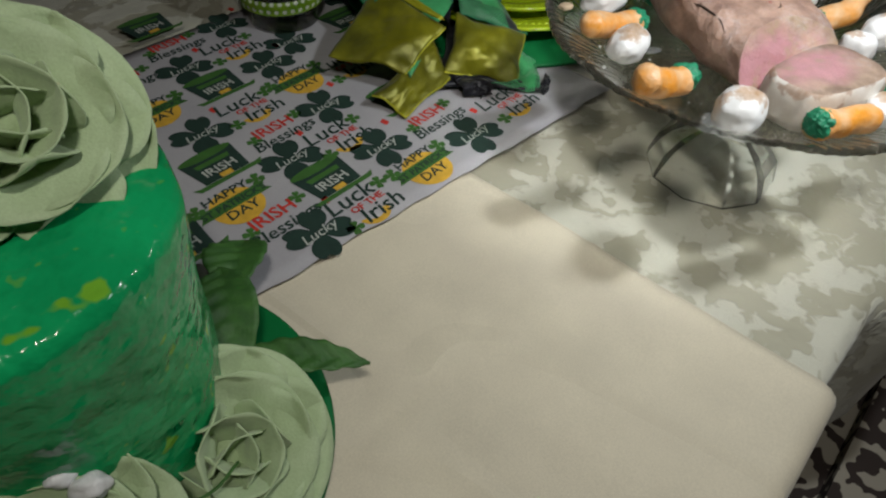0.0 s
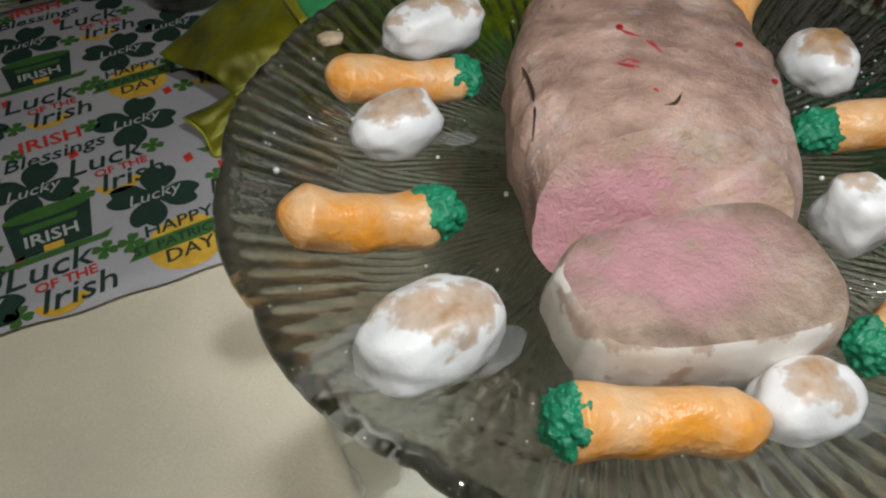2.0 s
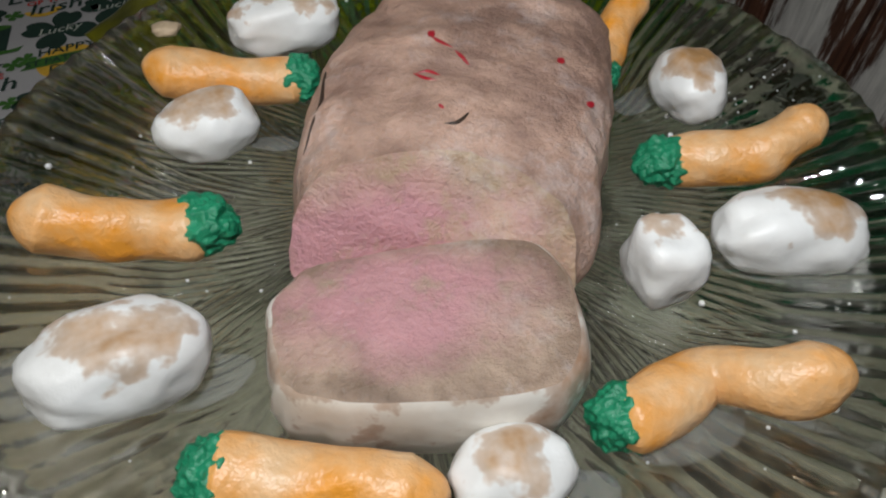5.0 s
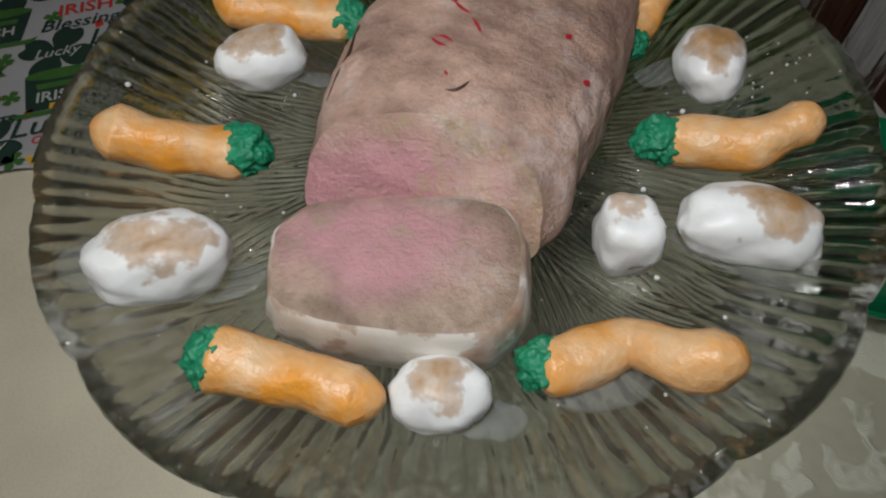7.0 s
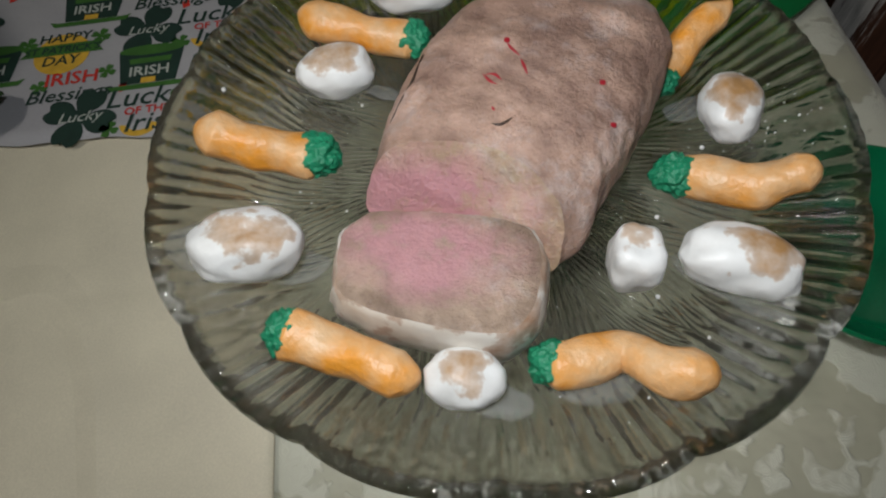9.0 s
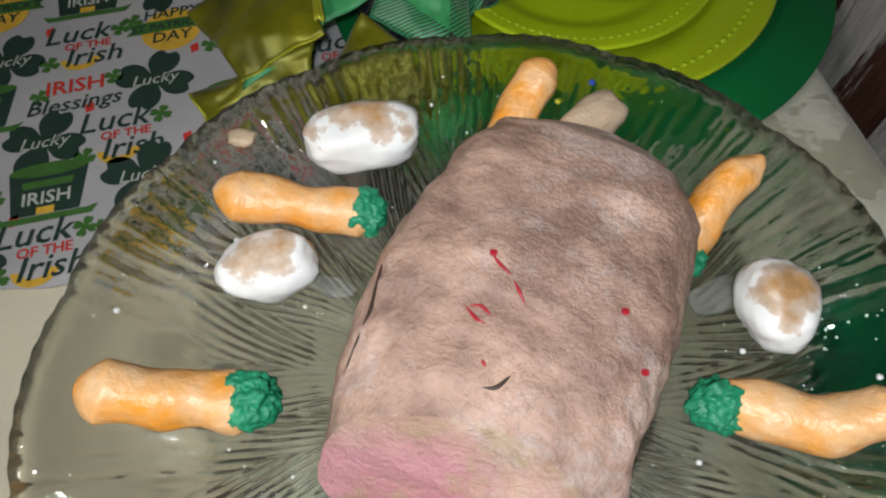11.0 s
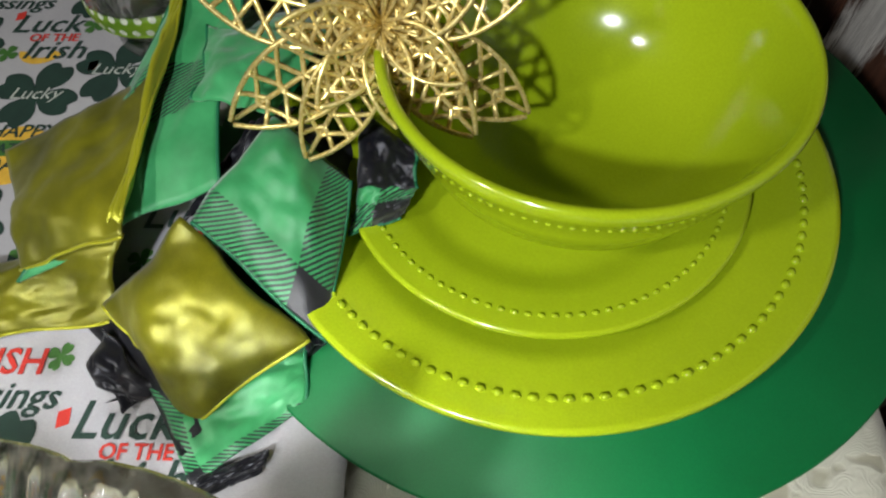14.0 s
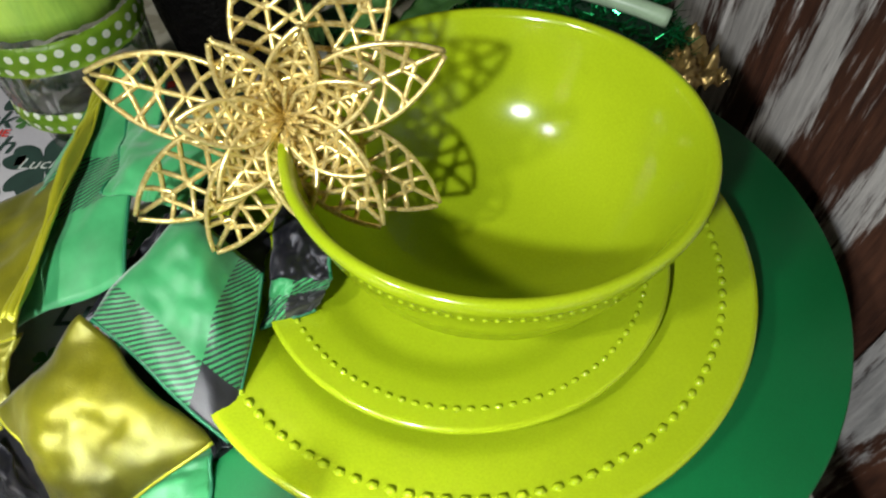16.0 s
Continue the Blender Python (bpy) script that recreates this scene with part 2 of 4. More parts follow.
def lathe(profile, steps=96, wobble=None, closed=False):
    """Turns (radius, height) points round z. wobble(angle, radius, height) gives a changed radius and height."""
    bm = bmesh.new()
    rings = []
    for r, z in profile:
        ring = []
        for k in range(steps):
            a = 2 * math.pi * k / steps
            rr, zz = wobble(a, r, z) if wobble else (r, z)
            ring.append(bm.verts.new((rr * math.cos(a), rr * math.sin(a), zz)))
        rings.append(ring)
    pairs = list(zip(rings, rings[1:])) + ([(rings[-1], rings[0])] if closed else [])
    for a, b in pairs:
        for k in range(steps):
            bm.faces.new((a[k], a[(k + 1) % steps], b[(k + 1) % steps], b[k]))
    if not closed:
        for ring, r in ((rings[0], profile[0][0]), (rings[-1], profile[-1][0])):
            if r < 0.06:
                bm.faces.new(ring)
    return finish(bm)


def smooth_line(points, n):
    """A Catmull-Rom line through 2D or 3D points."""
    pts = [Vector(p) for p in points]
    pts = [2 * pts[0] - pts[1]] + pts + [2 * pts[-1] - pts[-2]]
    out = []
    spans = len(pts) - 3
    for k in range(n + 1):
        s = min(k / n * spans, spans - 1e-6)
        i, f = int(s), s - int(s)
        p0, p1, p2, p3 = pts[i:i + 4]
        out.append(0.5 * ((2 * p1) + (p2 - p0) * f + (2 * p0 - 5 * p1 + 4 * p2 - p3) * f * f + (3 * p1 - p0 - 3 * p2 + p3) * f ** 3))
    return out


def tube(points, radius, sides=8, n=None, noise_size=0.0, noise_scale=60.0, seed=0.0):
    """A closed round tube along points; radius is a number or a function of 0..1."""
    line = smooth_line(points, n or 6 * len(points))
    bm = bmesh.new()
    rings = []
    side = Vector((0, 0, 1))
    for k, p in enumerate(line):
        d = (line[min(k + 1, len(line) - 1)] - line[max(k - 1, 0)]).normalized()
        x = d.cross(side)
        x = x.normalized() if x.length > 1e-5 else Vector((1, 0, 0))
        y = x.cross(d).normalized()
        r = radius(k / (len(line) - 1)) if callable(radius) else radius
        ring = []
        for j in range(sides):
            a = 2 * math.pi * j / sides
            w = x * math.cos(a) + y * math.sin(a)
            q = p + w * r
            if noise_size:
                q = p + w * (r + noise_size * noise.noise(q * noise_scale + Vector((seed, seed, seed))) * min(1, r / 0.004))
            ring.append(bm.verts.new(q))
        rings.append(ring)
    for a, b in zip(rings, rings[1:]):
        for j in range(sides):
            bm.faces.new((a[j], a[(j + 1) % sides], b[(j + 1) % sides], b[j]))
    bm.faces.new(rings[0])
    bm.faces.new(rings[-1])
    return finish(bm)


def grid_sheet(nx, ny, place, thick=0.0):
    """A cloth: place(s, t) for s and t in 0..1 gives a point; thick gives it a lower side."""
    bm = bmesh.new()
    top = [[bm.verts.new(place(i / nx, j / ny)) for i in range(nx + 1)] for j in range(ny + 1)]
    for j in range(ny):
        for i in range(nx):
            bm.faces.new((top[j][i], top[j][i + 1], top[j + 1][i + 1], top[j + 1][i]))
    finish(bm)
    if thick:
        bmesh.ops.solidify(bm, geom=bm.faces[:], thickness=thick)
        finish(bm)
    return bm


def box(sx, sy, sz, bevel=0.0, at=(0, 0, 0)):
    bm = bmesh.new()
    bmesh.ops.create_cube(bm, size=1, matrix=Matrix.Translation(at) @ Matrix.Diagonal((sx, sy, sz, 1)))
    if bevel:
        bmesh.ops.bevel(bm, geom=bm.edges[:], offset=bevel, segments=2, affect="EDGES")
    return finish(bm, False)


def lump(rx, ry, rz, rough=0.12, seed=0.0, square=2.0, level=4):
    bm = bmesh.new()
    bmesh.ops.create_icosphere(bm, subdivisions=level, radius=1)
    for v in bm.verts:
        p = v.co.normalized()
        k = (abs(p.x) ** square + abs(p.y) ** square + abs(p.z) ** square) ** (-1 / square)
        k *= 1 + rough * noise.noise(p * 1.5 + Vector((seed, 0, seed))) + rough * 0.35 * noise.noise(p * 4 + Vector((0, seed, 0)))
        v.co = Vector((p.x * rx, p.y * ry, p.z * rz)) * k
        if v.co.z < -rz * 0.8:
            v.co.z = -rz * 0.8 + (v.co.z + rz * 0.8) * 0.2
    return finish(bm)


# ---- the table: u runs along it, v across ----
A = pose(0, 0, 0, 0, 0, 45)  # x of this frame is u, y is v
END, NEAR, WIDE = 0.754, -0.015, 0.86


def build_table():
    t = thing("dining_table", A, "wooden dining table hidden under layered cloths", "table")
    part("tabletop", box(2.0, WIDE - 0.02, 0.03, 0.004, (END - 1.005, NEAR + WIDE / 2, -0.025)), BROWN, t)
    for du in (0.1, 1.9):
        for v in (NEAR + 0.1, NEAR + WIDE - 0.1):
            part("leg", box(0.07, 0.07, 0.705, 0.005, (END - du, v, -0.3925)), BROWN, t)


def hang(d, r=0.012):
    """Distance along a cloth past a table edge, as a step out and a drop."""
    if d <= 0:
        return d, 0.0
    if d < r * math.pi / 2:
        return r * math.sin(d / r), -r * (1 - math.cos(d / r))
    return r, -r - (d - r * math.pi / 2)


def build_damask():
    w, l, drop = WIDE, 2.0, 0.2

    def place(s, t):
        u = END - l + s * (l + drop)
        v = -drop + t * (w + 2 * drop)
        du, zu = hang(u - END)
        x = END + du if u > END else u
        if v < 0:
            dv, zv = hang(-v, 0.012 + 0.05 * min(1, max(0, (u - 0.46) / 0.06)))
            y = NEAR - dv
        elif v > w:
            dv, zv = hang(v - w)
            y = NEAR + w + dv
        else:
            y, zv = NEAR + v, 0.0
        z = min(zu, zv) - 0.006
        ripple = 0.0006 * noise.noise(Vector((x * 22, y * 22, 0)))
        fold = 0.012 * math.sin(u * 31) * min(1, max(0, -zv) * 8)
        return Vector((x, y - fold if v < w / 2 else y + fold, z + ripple))

    ob = part("damask_tablecloth", grid_sheet(220, 140, place), DAMASK)
    ob.matrix_world = A
    tagged(ob, "pale sage damask satin tablecloth hanging over the table edges", "tablecloth")


def build_cream():
    u0, u1, drop, v1 = -0.9, 0.367, 0.22, 0.60

    def place(s, t):
        u = u0 + s * (u1 - u0)
        v = -drop + t * (v1 + drop)
        z = 0.0
        y = NEAR + v
        if v < 0:
            dv, z = hang(-v, 0.016)
            y = NEAR - 0.004 - dv
        r = 0.0011 * noise.noise(Vector((u * 11, v * 14, 3))) + 0.0006 * noise.noise(Vector((u * 40, v * 30, 5)))
        crease = -0.0011 * math.exp(-((v - 0.165) / 0.004) ** 2) - 0.0010 * math.exp(-((u - 0.21) / 0.003) ** 2) + 0.0009 * math.exp(-((v - 0.157) / 0.003) ** 2)
        wave = 0.003 * noise.noise(Vector((1.3, v * 12, 0))) * s ** 8
        return Vector((u + wave, y, z - 0.002 + r + crease))

    ob = part("cream_table_cover", grid_sheet(180, 120, place, 0.0025), CREAM)
    ob.matrix_world = A
    tagged(ob, "plain cream cotton cloth laid over the damask tablecloth", "tablecloth")


build_table()
build_damask()
build_cream()

# wall of worn boards past the table's end, and the room round it
FLOOR = -0.76
WALL_U = 0.865


def build_room():
    floor = part("floor", box(4.2, 4.2, 0.04, 0, (0, 0.4, FLOOR - 0.02)), plain("floor_boards", (0.16, 0.10, 0.06), None, 0.5, 5, 60))
    floor.matrix_world = A
    tagged(floor, kind="structure")
    paint = plain("dim_wall_paint", (0.30, 0.26, 0.22), None, 0.9, 4, 80)
    for name, size, at in (("wall_south", (4.2, 0.1, 2.5), (0, -1.75, 0)), ("wall_north", (4.2, 0.1, 2.5), (0, 2.55, 0)), ("wall_west", (0.1, 4.2, 2.5), (-2.15, 0.4, 0))):
        ob = part(name, box(*size, 0, (at[0], at[1], FLOOR + 1.25)), paint)
        ob.matrix_world = A
        tagged(ob, kind="structure")
    top = part("ceiling", box(4.2, 4.2, 0.1, 0, (0, 0.4, FLOOR + 2.55)), plain("ceiling_paint", (0.6, 0.57, 0.52), None, 0.9, 4, 80))
    top.matrix_world = A
    tagged(top, kind="structure")
    wall = part("wall_east", box(0.06, 4.2, 2.5, 0, (WALL_U + 0.052, 0.4, FLOOR + 1.25)), BROWN)
    wall.matrix_world = A
    tagged(wall, "wall of upright worn brown and white boards", "wall", kind="structure")
    return wall


WALL = build_room()

# ---- dishes ----
MAT_AT = (0.139, 0.757)
PLATE_AT = (0.146, 0.739)
BOWL_AT = (0.1545, 0.747)


def build_mat():
    r = 0.1730
    bm = lathe([(0.0001, 0), (r - 0.001, 0), (r, 0.001), (r, 0.0025), (r - 0.001, 0.0035), (0.0001, 0.0035)], 128)
    ob = part("placemat", bm, MATGREEN, at=pose(*MAT_AT, 0.0048))
    tagged(ob, "round dark green plastic placemat at the table end", "placemat")


def beads(radius, z, count, size):
    bm = bmesh.new()
    for k in range(count):
        a = 2 * math.pi * k / count
        m = pose(radius * math.cos(a), radius * math.sin(a), z, 0, 0, math.degrees(a)) @ Matrix.Diagonal((size * 0.9, size * 1.25, size * 0.7, 1))
        bmesh.ops.create_icosphere(bm, subdivisions=1, radius=1, matrix=m)
    return finish(bm)


def build_plate(name, label, r, z, rise, count):
    t = thing(name, pose(*PLATE_AT, z), label, "plate")
    prof = [(0.0001, 0.003), (r * 0.55, 0.003), (r * 0.60, 0.0), (r * 0.64, 0.0), (r * 0.70, rise * 0.45), (r * 0.985, rise - 0.004), (r, rise - 0.002), (r * 0.995, rise), (r * 0.975, rise),
            (r * 0.78, rise * 0.72), (r * 0.73, rise * 0.66), (r * 0.66, 0.0075), (r * 0.58, 0.006), (0.0001, 0.006)]
    part("body", lathe(prof, 128), LIME, t)
    part("beaded_rim", beads(r * 0.89, rise * 0.885 - 0.0002, count, r * 0.0165), LIME, t)


def build_bowl():
    t = thing("bowl", pose(*BOWL_AT, 0.0275), "glossy lime green ceramic bowl on a stack of plates", "bowl")
    R, Hh = 0.081, 0.071
    outer = [(0.0001, 0.003), (0.034, 0.003), (0.037, 0.0), (0.040, 0.0), (0.042, 0.005), (0.058, 0.016), (0.068, 0.031), (0.0745, 0.048), (0.077, 0.060), (0.0800, 0.064), (R, Hh - 0.002), (R - 0.001, Hh), (R - 0.0035, Hh)]
    inner = [(R - 0.005, Hh - 0.003), (0.0715, 0.050), (0.065, 0.034), (0.055, 0.021), (0.040, 0.012), (0.02, 0.0085), (0.0001, 0.008)]
    part("body", lathe(outer + inner, 128), LIME, t)
    part("beaded_band", beads(0.0762, 0.0565, 120, 0.0009), LIME, t)


build_mat()
build_plate("dinner_plate", "lime green ceramic dinner plate with a beaded rim", 0.1275, 0.0085, 0.022, 108)
build_plate("salad_plate", "lime green ceramic salad plate with a beaded rim", 0.0910, 0.0150, 0.0175, 96)
build_bowl()

# ---- glass platter on its foot ----
PLATTER_AT = (0.2552, 0.4345)
DISH = 0.104


def build_platter():
    t = thing("glass_cake_stand", pose(*PLATTER_AT, 0), "clear ribbed glass platter on a faceted glass foot", "cake stand")
    R, rim = 0.1325, 0.0265

    def flute(a, r, z):
        k = max(0.0, (r - 0.085) / (R - 0.085))
        scallop = 0.0030 * abs(math.sin(a * 7 + 0.4)) ** 0.5
        rib = 0.00035 * math.sin(a * 98)
        fan = 0.00012 * math.sin(a * 42 + r * 200) * min(1, r / 0.04)
        return r + k * scallop, z + k ** 0.7 * rib + fan * (1 - k)

    top = [(0.0001, 0.004), (0.02, 0.004), (0.045, 0.004), (0.07, 0.0042), (0.085, 0.005), (0.096, 0.0085), (0.108, 0.0145), (0.119, 0.0205), (0.127, 0.0250), (R, rim + 0.0005)]
    low = [(R + 0.0012, rim - 0.0015), (0.127, 0.0215), (0.114, 0.013), (0.098, 0.0045), (0.085, 0.0008), (0.06, 0.0), (0.03, 0.0), (0.0001, 0.0)]

    dish = part("dish", lathe(top + low, 660, flute), GLASS, t, at=pose(0, 0, DISH - 0.004))
    dish.visible_shadow = False  # lets the light through to the cloth
    facets = 10
    foot = [(0.0001, 0.046), (0.014, 0.040), (0.034, 0.024), (0.044, 0.006), (0.046, 0.0), (0.0495, 0.0), (0.050, 0.006), (0.046, 0.022), (0.036, 0.034), (0.020, 0.044), (0.0145, 0.056),
            (0.0135, 0.070), (0.018, 0.084), (0.028, 0.095), (0.036, DISH - 0.0045), (0.0001, DISH - 0.0045)]
    bm = lathe(foot, facets)
    for f in bm.faces:
        f.smooth = False
    foot = part("foot", bm, CLEAR, t, at=pose(0.018, 0.011, -0.0035, 0, 0, 12))
    foot.visible_shadow = False


build_platter()


# ---- dough food ----
def dish_height(x, y):
    r = math.hypot(x - PLATTER_AT[0], y - PLATTER_AT[1])
    steps = [(0, 0.0), (0.085, 0.001), (0.096, 0.0045), (0.108, 0.0105), (0.119, 0.0165), (0.127, 0.021), (0.2, 0.03)]
    for (r0, z0), (r1, z1) in zip(steps, steps[1:]):
        if r <= r1:
            return DISH + z0 + (z1 - z0) * (r - r0) / (r1 - r0)
    return DISH


def between(f, steps):
    """A value read off (place, value) steps."""
    for (a, p), (b, q) in zip(steps, steps[1:]):
        if f <= b:
            k = (f - a) / (b - a)
            k = k * k * (3 - 2 * k) * 0.4 + k * 0.6
            return p + (q - p) * k
    return steps[-1][1]


def build_roast():
    t = thing("clay_roast", pose(0.2548, 0.4635, DISH, 0, 0, 9.9), "brown painted dough roast with a pink cut end", "roast")
    bm = bmesh.new()
    n, rows = 120, 84
    hl, hh = 0.0685, 0.040
    widths = [(0, 0.0375), (0.12, 0.0425), (0.28, 0.0465), (0.45, 0.0480), (0.62, 0.0470), (0.78, 0.0425), (0.90, 0.0345), (0.965, 0.0260), (0.99, 0.0170), (1, 0.003)]
    heights = [(0, 0.93), (0.2, 1.0), (0.5, 1.03), (0.75, 0.97), (0.90, 0.84), (0.97, 0.66), (0.99, 0.50), (1, 0.30)]
    rings = []
    for j in range(rows + 1):
        f = 1 - (1 - j / rows) ** 1.25
        y = -hl + 2 * hl * f
        wide, tall = between(f, widths), hh * between(f, heights)
        ring = []
        for i in range(n):
            a = 2 * math.pi * i / n
            c, s = math.cos(a), math.sin(a)
            x = wide * math.copysign(abs(c) ** 0.55, c)
            z = tall / 2 + tall / 2 * math.copysign(abs(s) ** 0.60, s)
            x *= 1.0 - 0.10 * max(0, z / hh - 0.3)
            z -= 0.0035 * max(0, x / wide) * (z / hh)
            p = Vector((x, y, z))
            p += Vector((c, 0, s)) * (0.0030 * noise.noise(p * 30) + 0.0016 * noise.noise(p * 85) + 0.0007 * noise.noise(p * 240))
            front = max(0, 1 - f * 2.0)
            p.y += 0.024 * front * (z / hh - 0.30) + 0.006 * front * math.sin(x / wide * 2.0 + 0.9)
            p.z = max(p.z, 0.0004)
            ring.append(bm.verts.new(p))
        rings.append(ring)
    for a, b in zip(rings, rings[1:]):
        for i in range(n):
            bm.faces.new((a[i], a[(i + 1) % n], b[(i + 1) % n], b[i]))
    bm.faces.new(rings[-1])
    front = [v.co.copy() for v in rings[0]]
    crust = part("crust", finish(bm), ROAST, t)
    part("cut_face", cap(front, 0.0012, 0.0), ROASTCUT, t, "pink cut face with a tan border")
    return crust


def cap(ring, uneven, dome, steps=9):
    """Fills a ring of points with concentric rows."""
    bm = bmesh.new()
    mid = sum(ring, Vector()) / len(ring)
    rows = []
    for j in range(steps):
        f = 1 - j / steps
        row = []
        for p in ring:
            q = mid + (p - mid) * f
            q += Vector((0, -1, 0.3)) * (uneven * noise.noise(q * 90) * (1 - f ** 6))
            q.z += dome * (1 - f * f)
            row.append(bm.verts.new(q))
        rows.append(row)
    n = len(ring)
    for a, b in zip(rows, rows[1:]):
        for i in range(n):
            bm.faces.new((a[i], a[(i + 1) % n], b[(i + 1) % n], b[i]))
    bm.faces.new(rows[-1])
    return finish(bm)


def build_slice():
    t = thing("clay_roast_slice", pose(0.2750, 0.3725, DISH, 0, 0, 27), "flat slice of painted dough roast, pink in the middle", "roast slice")
    bm = bmesh.new()
    n = 84
    hx, hy, h = 0.0362, 0.0222, 0.0265
    rings = []
    for z, k in ((0.0, 0.92), (0.002, 0.99), (0.008, 1.05), (0.014, 1.06), (0.0195, 1.04), (0.0235, 1.01), (0.0255, 0.985), (0.0265, 0.955)):
        ring = []
        for i in range(n):
            a = 2 * math.pi * i / n
            c, s = math.cos(a), math.sin(a)
            x, y = hx * math.copysign(abs(c) ** 0.62, c), hy * math.copysign(abs(s) ** 0.62, s)
            y *= 1 + 0.10 * x / hx
            p = Vector((x, y, z)) * 1.0
            w = 1 + 0.05 * noise.noise(Vector((c * 2, s * 2, 1))) + 0.05 * noise.noise(Vector((c * 5, s * 5, z * 70))) * (1.2 - z / h) + 0.012 * noise.noise(Vector((c * 16, s * 16, z * 200)))
            p.x, p.y = p.x * k * w, p.y * k * w
            ring.append(bm.verts.new(p))
        rings.append(ring)
    for a, b in zip(rings, rings[1:]):
        for i in range(n):
            bm.faces.new((a[i], a[(i + 1) % n], b[(i + 1) % n], b[i]))
    bm.faces.new(rings[0])
    top = [v.co.copy() for v in rings[-1]]
    part("rind", finish(bm), SLICESIDE, t, "white dough rind with brown brush marks")
    part("cut_face", cap(top, 0.0012, 0.0015), SLICECUT, t, "pink and brown painted face")


def build_carrot(points, r, seed, label="orange painted dough carrot with a green top", top=0.0085, lift=0.0):
    """points run from the green end to the tip, in the dish's plane; the root follows the dish."""
    a = Vector((*points[0], dish_height(*points[0]) + lift))
    t = thing("clay_carrot", Matrix.Translation(a), label, "carrot", "dough carrots")
    line = [Vector((x, y, dish_height(x, y) + lift)) - a for x, y in points]
    d = (line[1] - line[0]).normalized()
    body = [p + Vector((0, 0, r * 0.95)) for p in line]

    def girth(f):
        end = min(1.0, (max(0.0, 1 - f) / 0.12) ** 0.5) if f > 0.88 else 1.0
        start = min(1.0, 0.45 + f * 3.4)
        return max(0.0006, r * end * start * (1 + 0.05 * math.sin(f * 7 + seed) + 0.03 * math.sin(f * 17 + 2 * seed)))

    part("root", tube(body, girth, 36, 84, 0.0018, 80, seed), CARROT, t)
    turn = Matrix.Translation(d * top * 0.62 + Vector((0, 0, r * 1.02))) @ Matrix.Rotation(math.atan2(d.y, d.x), 4, "Z")
    bm = bmesh.new()
    bmesh.ops.create_icosphere(bm, subdivisions=5, radius=1)
    for v in bm.verts:
        p = v.co.copy()
        ragged = 1 + 0.22 * noise.noise(p * 1.7 + Vector((seed, 0, 0))) + 0.16 * noise.noise(p * 4.2 + Vector((0, seed, 0))) + 0.09 * noise.noise(p * 10 + Vector((seed, seed, 0)))
        v.co = turn @ Vector((p.x * top * ragged, p.y * r * 0.98 * ragged, p.z * r * 0.92 * ragged))
        v.co.z = max(v.co.z, 0.0005)
    part("green_top", finish(bm), TOPS, t, "bright green dough tuft")


def build_potato(x, y, rx, ry, rz, turn, seed, square=2.3, label="white dough potato with a brushed brown patch", lean=0.0, bend=0.0):
    bm = lump(rx, ry, rz, 0.13, seed, square)
    for v in bm.verts:
        v.co.y += bend * ((v.co.x / rx) ** 2 - 0.4)
        v.co.z += 0.0006 * noise.noise(v.co * 160 + Vector((seed, 0, 0)))
    ob = part("clay_potato", bm, POTATO, at=pose(x, y, dish_height(x, y) + rz * 0.83, 0, lean, turn))
    return tagged(ob, label, "potato", "dough potatoes")


BEIGE = plain("beige_dough", (0.60, 0.46, 0.33), (0.50, 0.36, 0.24), 0.5, 90, 600, 0.5, 0.001)
CRUST = build_roast()
build_slice()
build_carrot([(0.192, 0.467), (0.179, 0.460), (0.161, 0.450), (0.143, 0.439)], 0.0084, 1.0)
build_carrot([(0.203, 0.393), (0.188, 0.384), (0.174, 0.375), (0.159, 0.365)], 0.0092, 2.0, top=0.0098)
build_carrot([(0.213, 0.500), (0.213, 0.515), (0.213, 0.532), (0.215, 0.549)], 0.0074, 3.0, "orange painted dough carrot tucked behind the roast")
build_carrot([(0.291, 0.503), (0.289, 0.516), (0.290, 0.530), (0.297, 0.548)], 0.0070, 4.0, top=0.006)
build_carrot([(0.314, 0.463), (0.326, 0.470), (0.342, 0.473), (0.352, 0.479), (0.361, 0.487)], 0.0082, 5.0, top=0.0088)
build_carrot([(0.244, 0.324), (0.254, 0.328), (0.272, 0.333), (0.293, 0.340)], 0.0082, 6.0, top=0.0066, lift=0.002)
build_carrot([(0.319, 0.370), (0.328, 0.375), (0.339, 0.389), (0.354, 0.389), (0.367, 0.395)], 0.0080, 7.0, "bent orange painted dough carrot with a green top", top=0.0080)
build_potato(0.173, 0.429, 0.0170, 0.0118, 0.0112, 43, 1.0)
build_potato(0.211, 0.341, 0.0200, 0.0130, 0.0128, 48, 2.0, label="large white dough potato with a brushed brown patch", lean=8)
build_potato(0.171, 0.488, 0.0215, 0.0120, 0.0115, 44, 3.0, 2.6)
build_potato(0.239, 0.538, 0.0135, 0.0078, 0.0080, 72, 4.0, 3.2, "small flat beige piece of dough potato").data.materials[0] = BEIGE
build_potato(0.321, 0.504, 0.0118, 0.0145, 0.0115, 36, 5.0)
build_potato(0.325, 0.423, 0.0092, 0.0105, 0.0118, 35, 6.0, 4.0, "small cut white dough potato piece")
build_potato(0.355, 0.440, 0.0205, 0.0112, 0.0112, 17, 7.0, 2.6, bend=-0.003)
build_potato(0.303, 0.350, 0.0132, 0.0100, 0.0096, 34, 8.0, label="round white dough potato with a brown cap")

